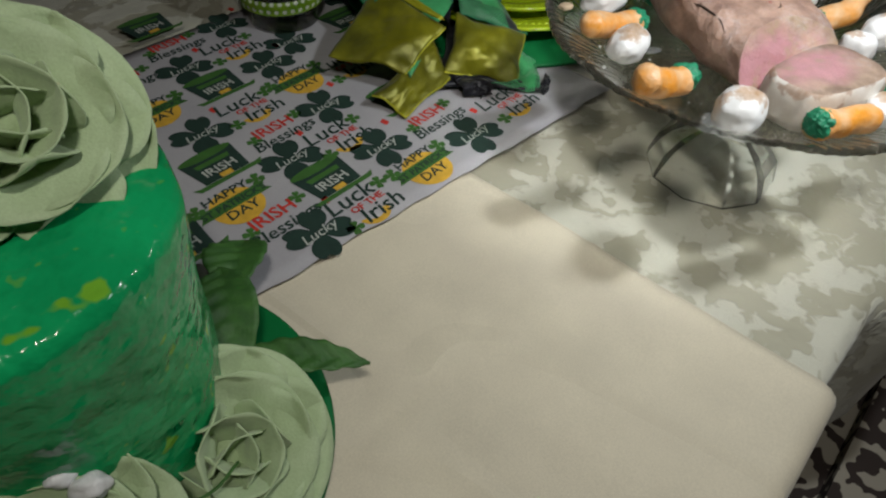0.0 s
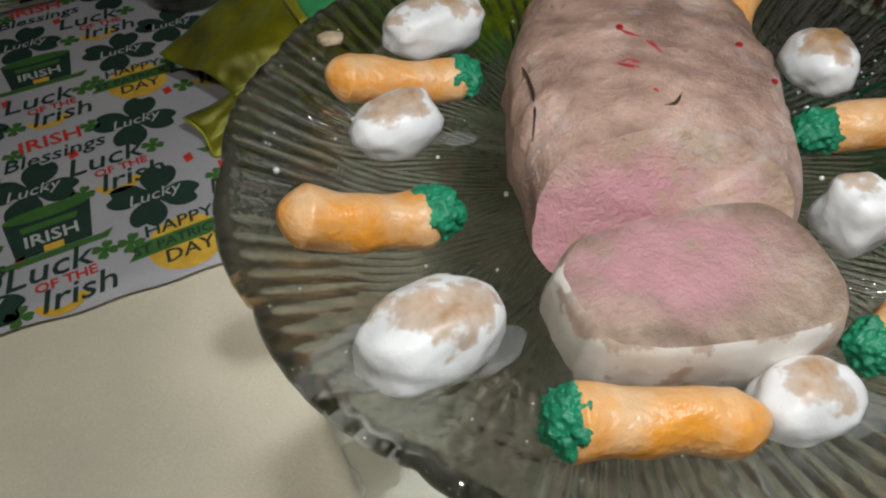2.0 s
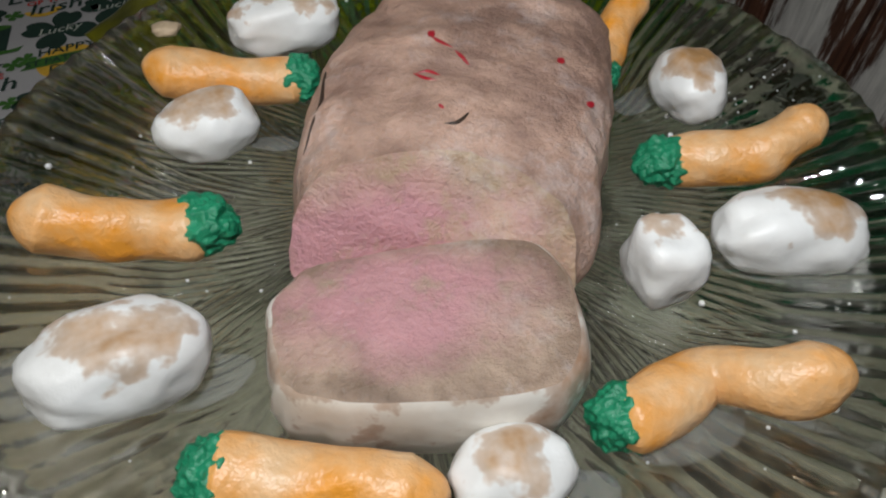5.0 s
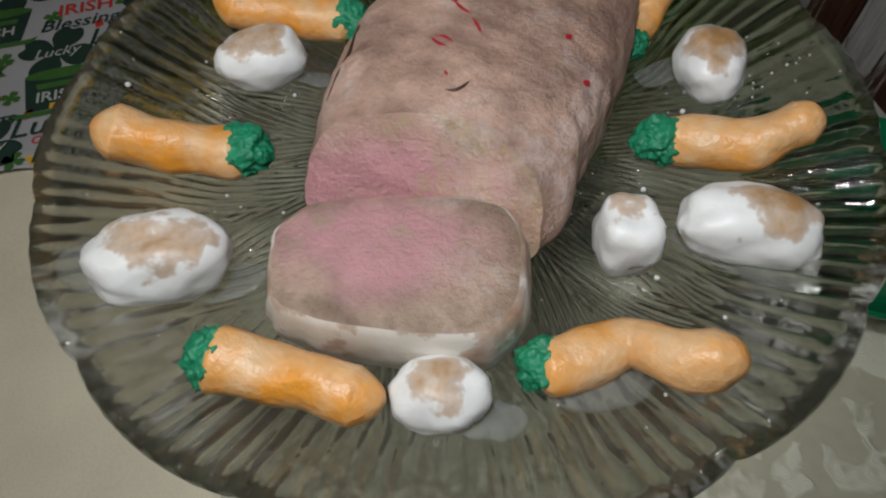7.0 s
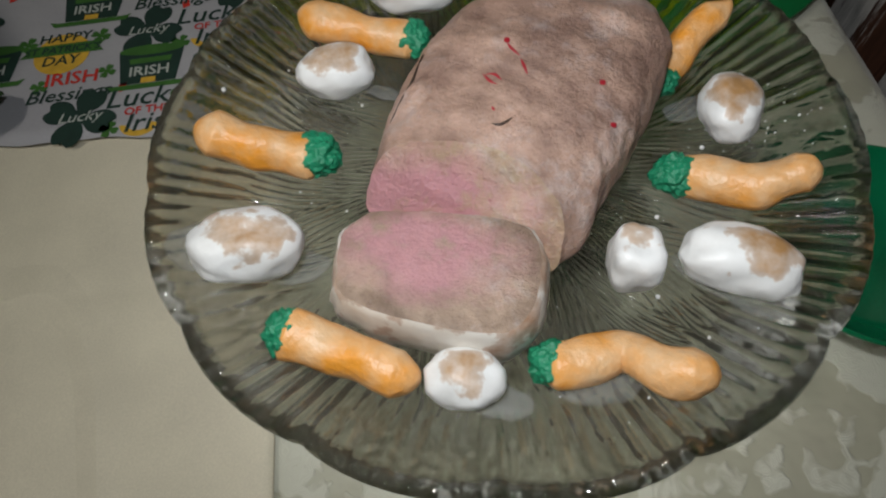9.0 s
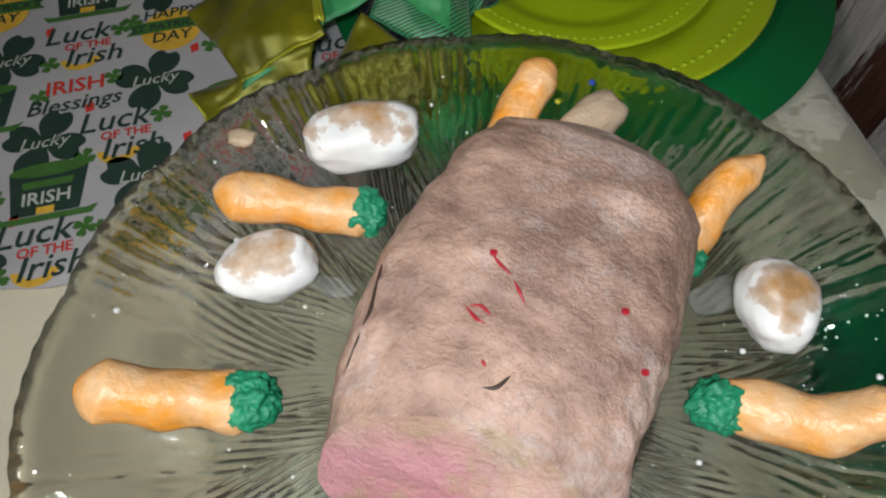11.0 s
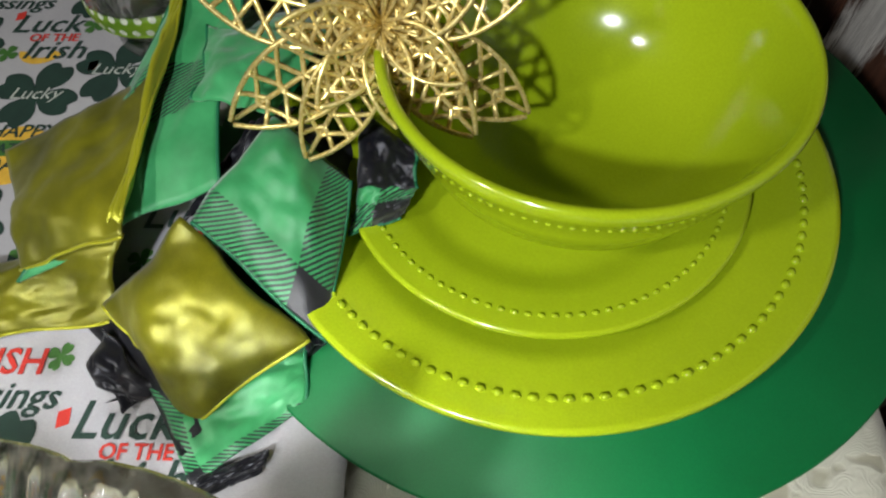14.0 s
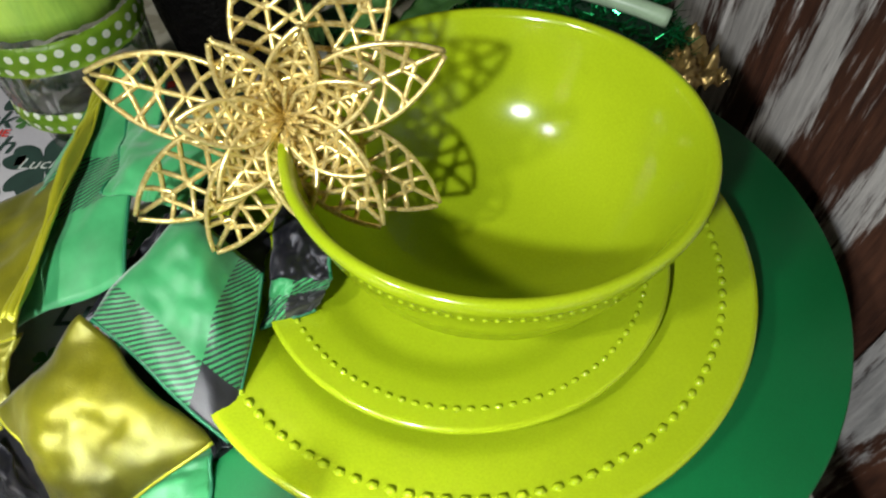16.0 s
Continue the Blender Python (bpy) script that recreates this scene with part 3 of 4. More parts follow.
# ---- printed runner ----
INK = plain("ink_dark_green", (0.012, 0.040, 0.028), None, 0.8, 80, 900, 0)
LEAFINK = plain("ink_leaf_green", (0.05, 0.16, 0.025), None, 0.8, 80, 900, 0)
REDINK = plain("ink_red", (0.62, 0.035, 0.022), None, 0.8, 80, 900, 0)
GOLDINK = plain("ink_yellow", (0.78, 0.46, 0.045), None, 0.8, 80, 900, 0)
PALEINK = plain("ink_pale", (0.55, 0.58, 0.52), None, 0.8, 80, 900, 0)
INKS = [INK, LEAFINK, REDINK, GOLDINK, PALEINK]


def words(bm, text, size, x, y, z, ink, slant=0.0, bold=0.0):
    curve = bpy.data.curves.new("words", "FONT")
    curve.body, curve.size, curve.align_x, curve.align_y, curve.shear, curve.offset = text, size, "CENTER", "CENTER", slant, bold
    curve.resolution_u = 2
    ob = new("words", curve)
    me = bpy.data.meshes.new_from_object(ob.evaluated_get(bpy.context.evaluated_depsgraph_get()))
    me.transform(Matrix.Translation((x, y, z)))
    before = len(bm.faces)
    bm.from_mesh(me)
    bm.faces.ensure_lookup_table()
    for f in bm.faces[before:]:
        f.material_index = ink
    bpy.data.objects.remove(ob)
    bpy.data.meshes.remove(me)


def flat(bm, points, z, ink):
    f = bm.faces.new([bm.verts.new((x, y, z)) for x, y in points])
    f.material_index = ink


def clover_outline(x, y, radius, n=72, turn=0.4):
    out = []
    for k in range(n):
        a = 2 * math.pi * k / n
        d = abs(((a % (math.pi / 2)) - math.pi / 4))
        r = radius * (0.22 + 0.78 * abs(math.sin(2 * a)) ** 0.55) * (1 - 0.16 * math.exp(-(d / 0.13) ** 2))
        out.append((x + r * math.cos(a + turn), y + r * math.sin(a + turn)))
    return out


def disc(x, y, rx, ry, n=28, a0=0.0, a1=2 * math.pi):
    return [(x + rx * math.cos(a0 + (a1 - a0) * k / n), y + ry * math.sin(a0 + (a1 - a0) * k / n)) for k in range(n)]


def motif(kind):
    bm = bmesh.new()
    if kind == "clover_print":
        flat(bm, clover_outline(0, 0, 0.027), 0, 0)
        words(bm, "Lucky", 0.0125, 0, 0, 0.0002, 4, 0.25)
        flat(bm, [(0.024, 0.018), (0.029, 0.020), (0.028, 0.027), (0.023, 0.025)], 0, 2)
    elif kind == "hat_print":
        flat(bm, [(-0.019, -0.012), (0.019, -0.012), (0.023, 0.020), (-0.023, 0.020)], 0, 0)
        flat(bm, disc(0, 0.020, 0.023, 0.005), 0.0001, 1)
        flat(bm, [(-0.030, -0.011), (-0.026, -0.017), (0.026, -0.017), (0.030, -0.011), (0.024, -0.0125), (-0.024, -0.0125)], 0.0001, 1)
        flat(bm, [(-0.014, 0.007), (0.014, 0.007), (0.015, 0.012), (-0.015, 0.012)], 0.0002, 1)
        words(bm, "IRISH", 0.0125, 0, -0.001, 0.0003, 4, 0, 0.0002)
        flat(bm, [(-0.005, -0.012), (0.005, -0.012), (0.005, -0.007), (-0.005, -0.007)], 0.0002, 3)
    elif kind == "luck_print":
        words(bm, "Luck", 0.0225, -0.006, 0.011, 0.0002, 0, 0.2, 0.0002)
        words(bm, "OF THE", 0.0090, 0.002, -0.001, 0.0002, 2, 0, 0.0002)
        flat(bm, disc(-0.002, -0.012, 0.013, 0.011, 24, math.pi, 2 * math.pi) + disc(-0.002, -0.012, 0.008, 0.006, 24, 2 * math.pi, math.pi), 0, 3)
        words(bm, "Irish", 0.0215, 0.006, -0.012, 0.0002, 0, 0.2, 0.0002)
        flat(bm, clover_outline(0.023, 0.010, 0.0075, 40), 0, 1)
        flat(bm, clover_outline(-0.022, -0.014, 0.0075, 40), 0, 1)
    elif kind == "greeting_print":
        flat(bm, disc(0, -0.004, 0.020, 0.020), 0, 3)
        flat(bm, [(-0.030, -0.005), (0.030, -0.005), (0.026, 0.0), (0.030, 0.006), (-0.030, 0.006), (-0.026, 0.0)], 0.0001, 1)
        words(bm, "HAPPY", 0.0125, 0, 0.012, 0.0002, 0, 0.1, 0.0002)
        words(bm, "ST PATRICK'S", 0.0090, 0, 0.0, 0.0003, 0, 0.1, 0.0002)
        words(bm, "DAY", 0.0130, 0, -0.011, 0.0002, 0, 0.1, 0.0002)
        flat(bm, clover_outline(0.026, 0.010, 0.008, 40), 0.0001, 1)
        flat(bm, clover_outline(-0.026, 0.009, 0.008, 40), 0.0001, 1)
    else:
        words(bm, "IRISH", 0.0165, 0, 0.009, 0.0002, 2, 0, 0.0003)
        words(bm, "Blessings", 0.0165, 0, -0.006, 0.0002, 0, 0.2, 0.0002)
        flat(bm, clover_outline(-0.022, 0.004, 0.007, 40), 0, 1)
        flat(bm, clover_outline(0.024, 0.012, 0.007, 40), 0, 1)
    for f in bm.faces:
        if f.normal.z < 0:
            f.normal_flip()
    me = bpy.data.meshes.new(kind)
    bm.to_mesh(me)
    bm.free()
    for ink in INKS:
        me.materials.append(ink)
    return me


PRINTS = {
    "clover_print": [(0.330, 0.323), (0.336, 0.398), (0.396, 0.281), (0.270, 0.361), (0.344, 0.486), (0.285, 0.530), (0.240, 0.436), (0.232, 0.284), (0.357, 0.575), (0.385, 0.505)],
    "hat_print": [(0.275, 0.320), (0.226, 0.392), (0.290, 0.485), (0.304, 0.620), (0.392, 0.362)],
    "greeting_print": [(0.337, 0.283), (0.347, 0.446), (0.210, 0.351), (0.230, 0.490)],
    "luck_print": [(0.275, 0.284), (0.317, 0.358), (0.290, 0.441), (0.337, 0.533), (0.454, 0.291), (0.395, 0.435)],
    "blessings_print": [(0.388, 0.318), (0.286, 0.395), (0.221, 0.312), (0.299, 0.570), (0.235, 0.545)],
}


def build_runner():
    u0, u1, v0, v1 = -0.75, 0.545, 0.2550, 0.59

    def place(s, t):
        u = u0 + s * (u1 - u0)
        edge = 0.0025 * noise.noise(Vector((u * 22, 4, 0))) + 0.0006 * math.sin(u * 150)
        v = v0 + edge * (1 - t) ** 8 + t * (v1 - v0) - 0.085 * (u - 0.35) * (1 - t) ** 2
        return Vector((u, v, 0.0032))

    run = part("table_runner", grid_sheet(260, 24, place, 0.001), RUNNER)
    run.matrix_world = A
    tagged(run, "white cotton table runner printed with clovers, hats and greetings", "table runner")
    used = [p for ps in PRINTS.values() for p in ps]
    meshes = {kind: motif(kind) for kind in PRINTS}
    spots = [(kind, p) for kind, ps in PRINTS.items() for p in ps]
    kinds = list(PRINTS)
    k = 0
    for i in range(15):
        for j in range(6):
            p = (-0.44 + 0.064 * i + 0.022 * (j % 2), 0.284 + 0.054 * j)
            if p[1] < 0.57 and p[0] < 0.50 and all((p[0] - q[0]) ** 2 + (p[1] - q[1]) ** 2 > 0.050 ** 2 for q in used):
                used.append(p)
                spots.append((kinds[(k * 3 + j) % 5], p))
                k += 1
    for kind, (u, v) in spots:
        ob = new(kind, meshes[kind])
        ob.parent = run
        ob.matrix_local = pose(u + 0.005, v, 0.0036)


build_runner()


# ---- napkin ----
def satin(name, color, dark):
    m = plain(name, color, dark, 0.38, 28, 1200, 0.3, 0.0004, metal=0.35, sheen=0.1)
    m.node_tree.nodes["Principled BSDF"].inputs["Anisotropic"].default_value = 0.5
    return m


def plaid_of():
    m, t, s = nodes_of("plaid_satin")
    uvn = t.nodes.new("ShaderNodeUVMap")
    sep = t.nodes.new("ShaderNodeSeparateXYZ")
    t.links.new(uvn.outputs[0], sep.inputs[0])
    x, y = sep.outputs["X"], sep.outputs["Y"]
    bandx = math_of(t, "GREATER_THAN", math_of(t, "FRACT", x), 0.62)
    bandy = math_of(t, "GREATER_THAN", math_of(t, "FRACT", y), 0.62)
    lines = math_of(t, "GREATER_THAN", math_of(t, "SINE", math_of(t, "MULTIPLY", math_of(t, "ADD", x, y), 190.0)), 0.0)
    green = ramp_of(t, noise_of(t, coords(t), 60, 3), [(0.3, (0.02, 0.22, 0.065)), (0.7, (0.045, 0.34, 0.115))])
    one = math_of(t, "MAXIMUM", bandx, bandy)
    both = math_of(t, "MULTIPLY", bandx, bandy)
    stripe = mix_of(t, math_of(t, "MULTIPLY", lines, one), green, (0.006, 0.022, 0.016))
    t.links.new(mix_of(t, both, stripe, (0.006, 0.006, 0.010)), s.inputs["Base Color"])
    s.inputs["Roughness"].default_value = 0.52
    s.inputs["Sheen Weight"].default_value = 0.3
    bump_of(t, noise_of(t, coords(t), 900, 2), 0.2, 0.0003, s)
    return m


OLIVE = satin("olive_satin", (0.27, 0.26, 0.008), (0.09, 0.09, 0.003))
HEM = satin("yellow_hem_satin", (0.48, 0.47, 0.02), (0.38, 0.38, 0.015))
BLACKCLOTH = satin("black_satin", (0.010, 0.010, 0.016), (0.006, 0.006, 0.010))
PLAID = plaid_of()
THREAD = plain("green_thread", (0.01, 0.17, 0.07), None, 0.6, 100, 900, 0.3)


def fold(name, corners, bulge, seed, material, parent, label="", start=(0, 0), turn=(1, 1), hem=None, n=30):
    """A puffed, creased piece of cloth between four corners, with a stitched edge."""
    a, b, c, d = [Vector(p) for p in corners]
    normal = ((b - a).cross(d - a)).normalized()
    if normal.z < 0:
        normal = -normal

    def place(s, t):
        p = (a * (1 - s) + b * s) * (1 - t) + (d * (1 - s) + c * s) * t
        puff = 16 * s * (1 - s) * t * (1 - t)
        crease = noise.noise(Vector((s * 2.2 + seed, t * 2.2, seed))) * 0.006 + noise.noise(Vector((s * 7 + t * 4, t * 6 - s * 3, seed))) * 0.0012 + noise.noise(Vector((s * 14 - t * 9, t * 12, seed))) * 0.0004
        crease += 0.0004 * math.sin((s * 0.8 + t) * 21 + 5 * noise.noise(Vector((s * 2 + seed, t * 2, 1)))) * puff
        out = ((p - (a + b + c + d) / 4) * 0.05) * (math.sin(7 * s + seed) * math.sin(6 * t + seed))
        q = p + normal * (bulge * puff ** 0.7 + crease) + out
        q.z = max(q.z, 0.0052)
        return q

    bm = grid_sheet(n, n, place)
    layer = bm.loops.layers.uv.new("UVMap")
    bm.verts.ensure_lookup_table()
    for f in bm.faces:
        for loop in f.loops:
            i = loop.vert.index
            loop[layer].uv = (start[0] + turn[0] * (i % (n + 1)) / n, start[1] + turn[1] * (i // (n + 1)) / n)
    bmesh.ops.solidify(bm, geom=bm.faces[:], thickness=0.0008)
    ob = part(name, finish(bm), material, parent, label)
    for side in hem or ():
        line = [place(*side(k / 12)) + normal * 0.0006 for k in range(13)]
        part("stitched_edge", tube(line, 0.0009, 6, 36), THREAD if material is not OLIVE else HEM, ob)
    return ob


BOTTOM, TOP, LEFT, RIGHT = (lambda f: (f, 1.0)), (lambda f: (f, 0.0)), (lambda f: (0.0, f)), (lambda f: (1.0, f))


def build_napkin():
    t = thing("plaid_napkin", pose(0, 0, 0), "folded satin napkin in olive, green and black plaid", "napkin")
    fold("under_fold", [(0.056, 0.546, 0.010), (0.075, 0.659, 0.014), (0.139, 0.620, 0.008), (0.135, 0.546, 0.007)], 0.012, 14.0, BLACKCLOTH, t, "black satin underside")
    fold("olive_fold", [(-0.036, 0.563, 0.028), (0.003, 0.640, 0.058), (0.063, 0.578, 0.048), (0.028, 0.539, 0.026)], 0.005, 1.0, OLIVE, t, "olive satin fold with a stitched hem", hem=[BOTTOM])
    fold("olive_fold", [(0.002, 0.520, 0.016), (0.053, 0.579, 0.036), (0.068, 0.553, 0.012), (0.029, 0.504, 0.006)], 0.004, 2.0, OLIVE, t, "olive satin fold with a stitched hem", hem=[BOTTOM, LEFT])
    fold("hem_strip", [(-0.037, 0.677, 0.067), (-0.031, 0.681, 0.069), (0.063, 0.583, 0.054), (0.061, 0.578, 0.053)], 0.0025, 3.0, HEM, t, "yellow satin hem")
    fold("plaid_fold", [(-0.038, 0.684, 0.064), (-0.004, 0.689, 0.066), (0.072, 0.620, 0.052), (0.033, 0.537, 0.024)], 0.004, 4.0, PLAID, t, "green plaid satin fold", (0.1, 0.0), (0.45, 1.6), hem=[RIGHT, LEFT])
    fold("olive_fold", [(0.077, 0.599, 0.050), (0.141, 0.607, 0.026), (0.128, 0.551, 0.006), (0.065, 0.556, 0.018)], 0.009, 5.0, OLIVE, t, "puffed olive satin fold", hem=[RIGHT, BOTTOM])
    fold("plaid_fold", [(0.069, 0.654, 0.062), (0.107, 0.661, 0.046), (0.145, 0.612, 0.022), (0.080, 0.602, 0.050)], 0.01, 6.0, PLAID, t, "green plaid satin fold", (0.0, 0.0), (0.88, 0.86), hem=[BOTTOM, RIGHT])
    fold("black_fold", [(0.082, 0.688, 0.050), (0.114, 0.691, 0.046), (0.126, 0.680, 0.040), (0.110, 0.662, 0.044)], 0.005, 7.0, BLACKCLOTH, t, "black satin fold", hem=[RIGHT])
    fold("plaid_fold", [(0.108, 0.664, 0.042), (0.125, 0.681, 0.040), (0.126, 0.670, 0.030), (0.117, 0.649, 0.030)], 0.003, 15.0, PLAID, t, "green plaid satin fold", (0.5, 0.5), (0.3, 0.3), hem=[BOTTOM])
    fold("black_fold", [(0.108, 0.615, 0.034), (0.126, 0.621, 0.026), (0.141, 0.613, 0.014), (0.139, 0.605, 0.012)], 0.003, 8.0, BLACKCLOTH, t, "black satin fold", hem=[RIGHT])
    fold("plaid_fold", [(0.136, 0.607, 0.012), (0.154, 0.591, 0.006), (0.149, 0.541, 0.006), (0.105, 0.550, 0.008)], 0.004, 9.0, PLAID, t, "pale green plaid satin fold", (0.0, 0.0), (0.7, 0.7), hem=[TOP])
    fold("black_fold", [(0.073, 0.549, 0.018), (0.107, 0.551, 0.010), (0.105, 0.537, 0.006), (0.080, 0.535, 0.006)], 0.003, 10.0, BLACKCLOTH, t, "black satin fold")
    fold("black_fold", [(0.149, 0.544, 0.008), (0.158, 0.570, 0.008), (0.163, 0.563, 0.005), (0.153, 0.539, 0.005)], 0.002, 16.0, BLACKCLOTH, t, "black satin fold")
    fold("black_fold", [(0.049, 0.650, 0.046), (0.062, 0.667, 0.052), (0.075, 0.626, 0.046), (0.069, 0.602, 0.042)], 0.002, 17.0, BLACKCLOTH, t, "black satin fold")
    fold("plaid_fold", [(0.000, 0.666, 0.060), (0.056, 0.696, 0.072), (0.074, 0.651, 0.070), (0.035, 0.636, 0.060)], 0.004, 11.0, PLAID, t, "green plaid satin fold", (0.05, 0.05), (0.5, 0.5), [LEFT])
    fold("plaid_fold", [(-0.06, 0.705, 0.010), (0.03, 0.765, 0.012), (0.075, 0.700, 0.066), (0.010, 0.670, 0.060)], 0.010, 12.0, PLAID, t, "green plaid satin fold", (0.0, 0.3), (1.4, 1.0), [LEFT])
    fold("black_fold", [(0.03, 0.690, 0.010), (0.085, 0.705, 0.012), (0.105, 0.655, 0.040), (0.06, 0.640, 0.045)], 0.006, 13.0, BLACKCLOTH, t, "black satin fold")


build_napkin()


# ---- gold flower on the napkin ----
def glitter_of(name, color, dark, rough=0.28, scale=1500, metal=0.8):
    m, t, s = nodes_of(name)
    v = coords(t)
    vor = node(t, "ShaderNodeTexVoronoi", Scale=scale)
    t.links.new(v, vor.inputs["Vector"])
    t.links.new(mix_of(t, vor.outputs["Color"], dark, color), s.inputs["Base Color"])
    s.inputs["Metallic"].default_value, s.inputs["Roughness"].default_value = metal, rough
    bump_of(t, vor.outputs["Color"], 0.9, 0.002, s)
    return m


GOLD = glitter_of("gold_glitter", (0.98, 0.82, 0.36), (0.55, 0.40, 0.10), 0.24, 1100, 0.6)


def wires(lines, radius):
    bm = bmesh.new()
    for pts in lines:
        one = tube(pts, radius, 5, 4 * len(pts))
        me = bpy.data.meshes.new("wire")
        one.to_mesh(me)
        one.free()
        bm.from_mesh(me)
        bpy.data.meshes.remove(me)
    return finish(bm)


def petal(tip, normal, width, curl):
    """Open wire leaf from the origin to tip: outline, midrib and crossing veins."""
    L = tip.length
    d = tip.normalized()
    side = normal.cross(d).normalized()
    up = d.cross(side).normalized()

    def at(f, w):
        return d * (L * f) + side * (width * w * math.sin(math.pi * min(1, f * 0.97 + 0.02)) ** 0.8) + up * (curl * math.sin(math.pi * f) + 0.004 * w * w)

    fs = [k / 10 for k in range(11)]
    lines = [[at(f, 1) for f in fs], [at(f, -1) for f in fs], [at(f, 0) for f in fs]]
    for k in range(1, 7):
        f = k / 8
        lines.append([at(f, 0), at(f + 0.06, 0.5), at(f + 0.10, 1)])
        lines.append([at(f, 0), at(f + 0.06, -0.5), at(f + 0.10, -1)])
    for k in range(1, 5):
        f = k / 6
        lines.append([at(f + 0.16, 0), at(f + 0.09, 0.5), at(f, 1)])
        lines.append([at(f + 0.16, 0), at(f + 0.09, -0.5), at(f, -1)])
    return wires(lines, 0.0011)


def build_flower():
    N = Vector((0.70, -0.56, 0.45)).normalized()
    t = thing("gold_poinsettia", pose(0.0975, 0.694, 0.102), "gold glitter openwork poinsettia napkin ring", "flower ornament")
    tips = [(0.041, 0.043, 0.026), (0.009, 0.047, 0.040), (-0.026, 0.020, 0.050), (-0.056, -0.042, 0.014), (-0.031, -0.055, -0.032), (-0.005, -0.041, -0.044), (0.043, 0.006, -0.031), (0.046, 0.032, -0.036)]
    for k, tip in enumerate(tips):
        tip = Vector(tip)
        part("petal", petal(tip, N, tip.length * 0.21, 0.003), GOLD, t)
    h = Vector((0.75, 0.66, 0.08)).normalized()
    h = (h - N * h.dot(N)).normalized()
    w = N.cross(h).normalized()
    for k in range(7):
        a = 2 * math.pi * (k + 0.35) / 7
        tip = (h * math.cos(a) + w * math.sin(a)) * 0.036 + N * 0.013
        part("petal", petal(tip, N, 0.0085, 0.003), GOLD, t)
    rnd = random.Random(5)
    for k in range(26):
        a, r = rnd.random() * 6.28, 0.003 + 0.012 * rnd.random()
        end = (h * math.cos(a) + w * math.sin(a)) * r + N * (0.010 + 0.008 * rnd.random())
        part("stamen", wires([[Vector((0, 0, 0)), end * 0.55 + N * 0.003, end]], 0.0009), GOLD, t)


build_flower()


# ---- hat with roses ----
def hat_plastic():
    m, t, s = nodes_of("glitter_hat_green")
    v = coords(t)
    base = ramp_of(t, noise_of(t, v, 22, 4), [(0.3, (0.004, 0.24, 0.075)), (0.7, (0.010, 0.42, 0.14))])
    fleck = ramp_of(t, noise_of(t, v, 75, 2), [(0.64, (0, 0, 0)), (0.70, (1, 1, 1))])
    t.links.new(mix_of(t, fleck, base, (0.16, 0.40, 0.03)), s.inputs["Base Color"])
    s.inputs["Roughness"].default_value = 0.14
    bump_of(t, math_of(t, "ADD", noise_of(t, v, 34, 2, 0.5), math_of(t, "MULTIPLY", noise_of(t, v, 120, 2), 0.22)), 0.7, 0.010, s)
    return m


HATSKIN = hat_plastic()
LEAF = plain("cloth_leaf", (0.055, 0.16, 0.03), (0.03, 0.10, 0.02), 0.6, 90, 700, 0.5, 0.0008)
WHITE = plain("white_bead", (0.82, 0.82, 0.82), None, 0.4, 120, 700, 0.3)


def build_rose(centre, facing, radius, seed, parent):
    """Cupped cloth petals set in rings round a tight middle."""
    facing = Vector(facing).normalized()
    rot = facing.to_track_quat("Z", "Y").to_matrix().to_4x4()
    rose = part("rose_heart", lump(radius * 0.20, radius * 0.20, radius * 0.24, 0.2, seed, 2, 3), ROSE, parent, "sage green cloth rose", at=Matrix.Translation(centre) @ rot)
    rnd = random.Random(int(seed * 7))
    for ring, (count, r, tilt, size) in enumerate(((3, 0.14, 78, 0.42), (4, 0.26, 62, 0.56), (5, 0.42, 40, 0.70), (6, 0.60, 18, 0.80))):
        for k in range(count):
            a = 2 * math.pi * (k + 0.5 * ring) / count + rnd.random() * 0.4
            ph = rnd.random() * 6

            def place(s, t):
                x = (s - 0.5) * 2
                w = size * radius * (0.55 + 0.5 * math.sin(math.pi * (0.15 + 0.72 * t)))
                y = size * radius * 1.15 * t * (1 - 0.18 * x * x)
                z = size * radius * (0.30 * x * x - 0.22 * t * t * (1 if ring > 1 else 0.2) + 0.07 * noise.noise(Vector((x * 2 + ph, t * 3, seed))))
                return Vector((x * w, y, z))

            bm = grid_sheet(12, 10, place, 0.0006)
            m = Matrix.Rotation(a, 4, "Z") @ Matrix.Translation((0, r * radius * 0.5, radius * (0.10 - 0.05 * ring))) @ Matrix.Rotation(math.radians(tilt), 4, "X")
            part("petal", bm, ROSE, rose, at=m)


def build_leaf(parent, a, b, wide, droop, seed):
    a, b = Vector(a), Vector(b)
    d = b - a
    side = d.cross(Vector((0, 0, 1))).normalized()

    def place(s, t):
        x = (s - 0.5) * 2
        w = wide * math.sin(math.pi * min(1, 0.04 + 0.96 * t)) ** 0.75
        p = a + d * t + side * x * w
        p.z += droop * math.sin(math.pi * t) + 0.25 * w * abs(x) + 0.0012 * math.sin(t * 40 + abs(x) * 6)
        return p

    part("leaf", grid_sheet(10, 28, place, 0.0005), LEAF, parent, "veined green cloth leaf")


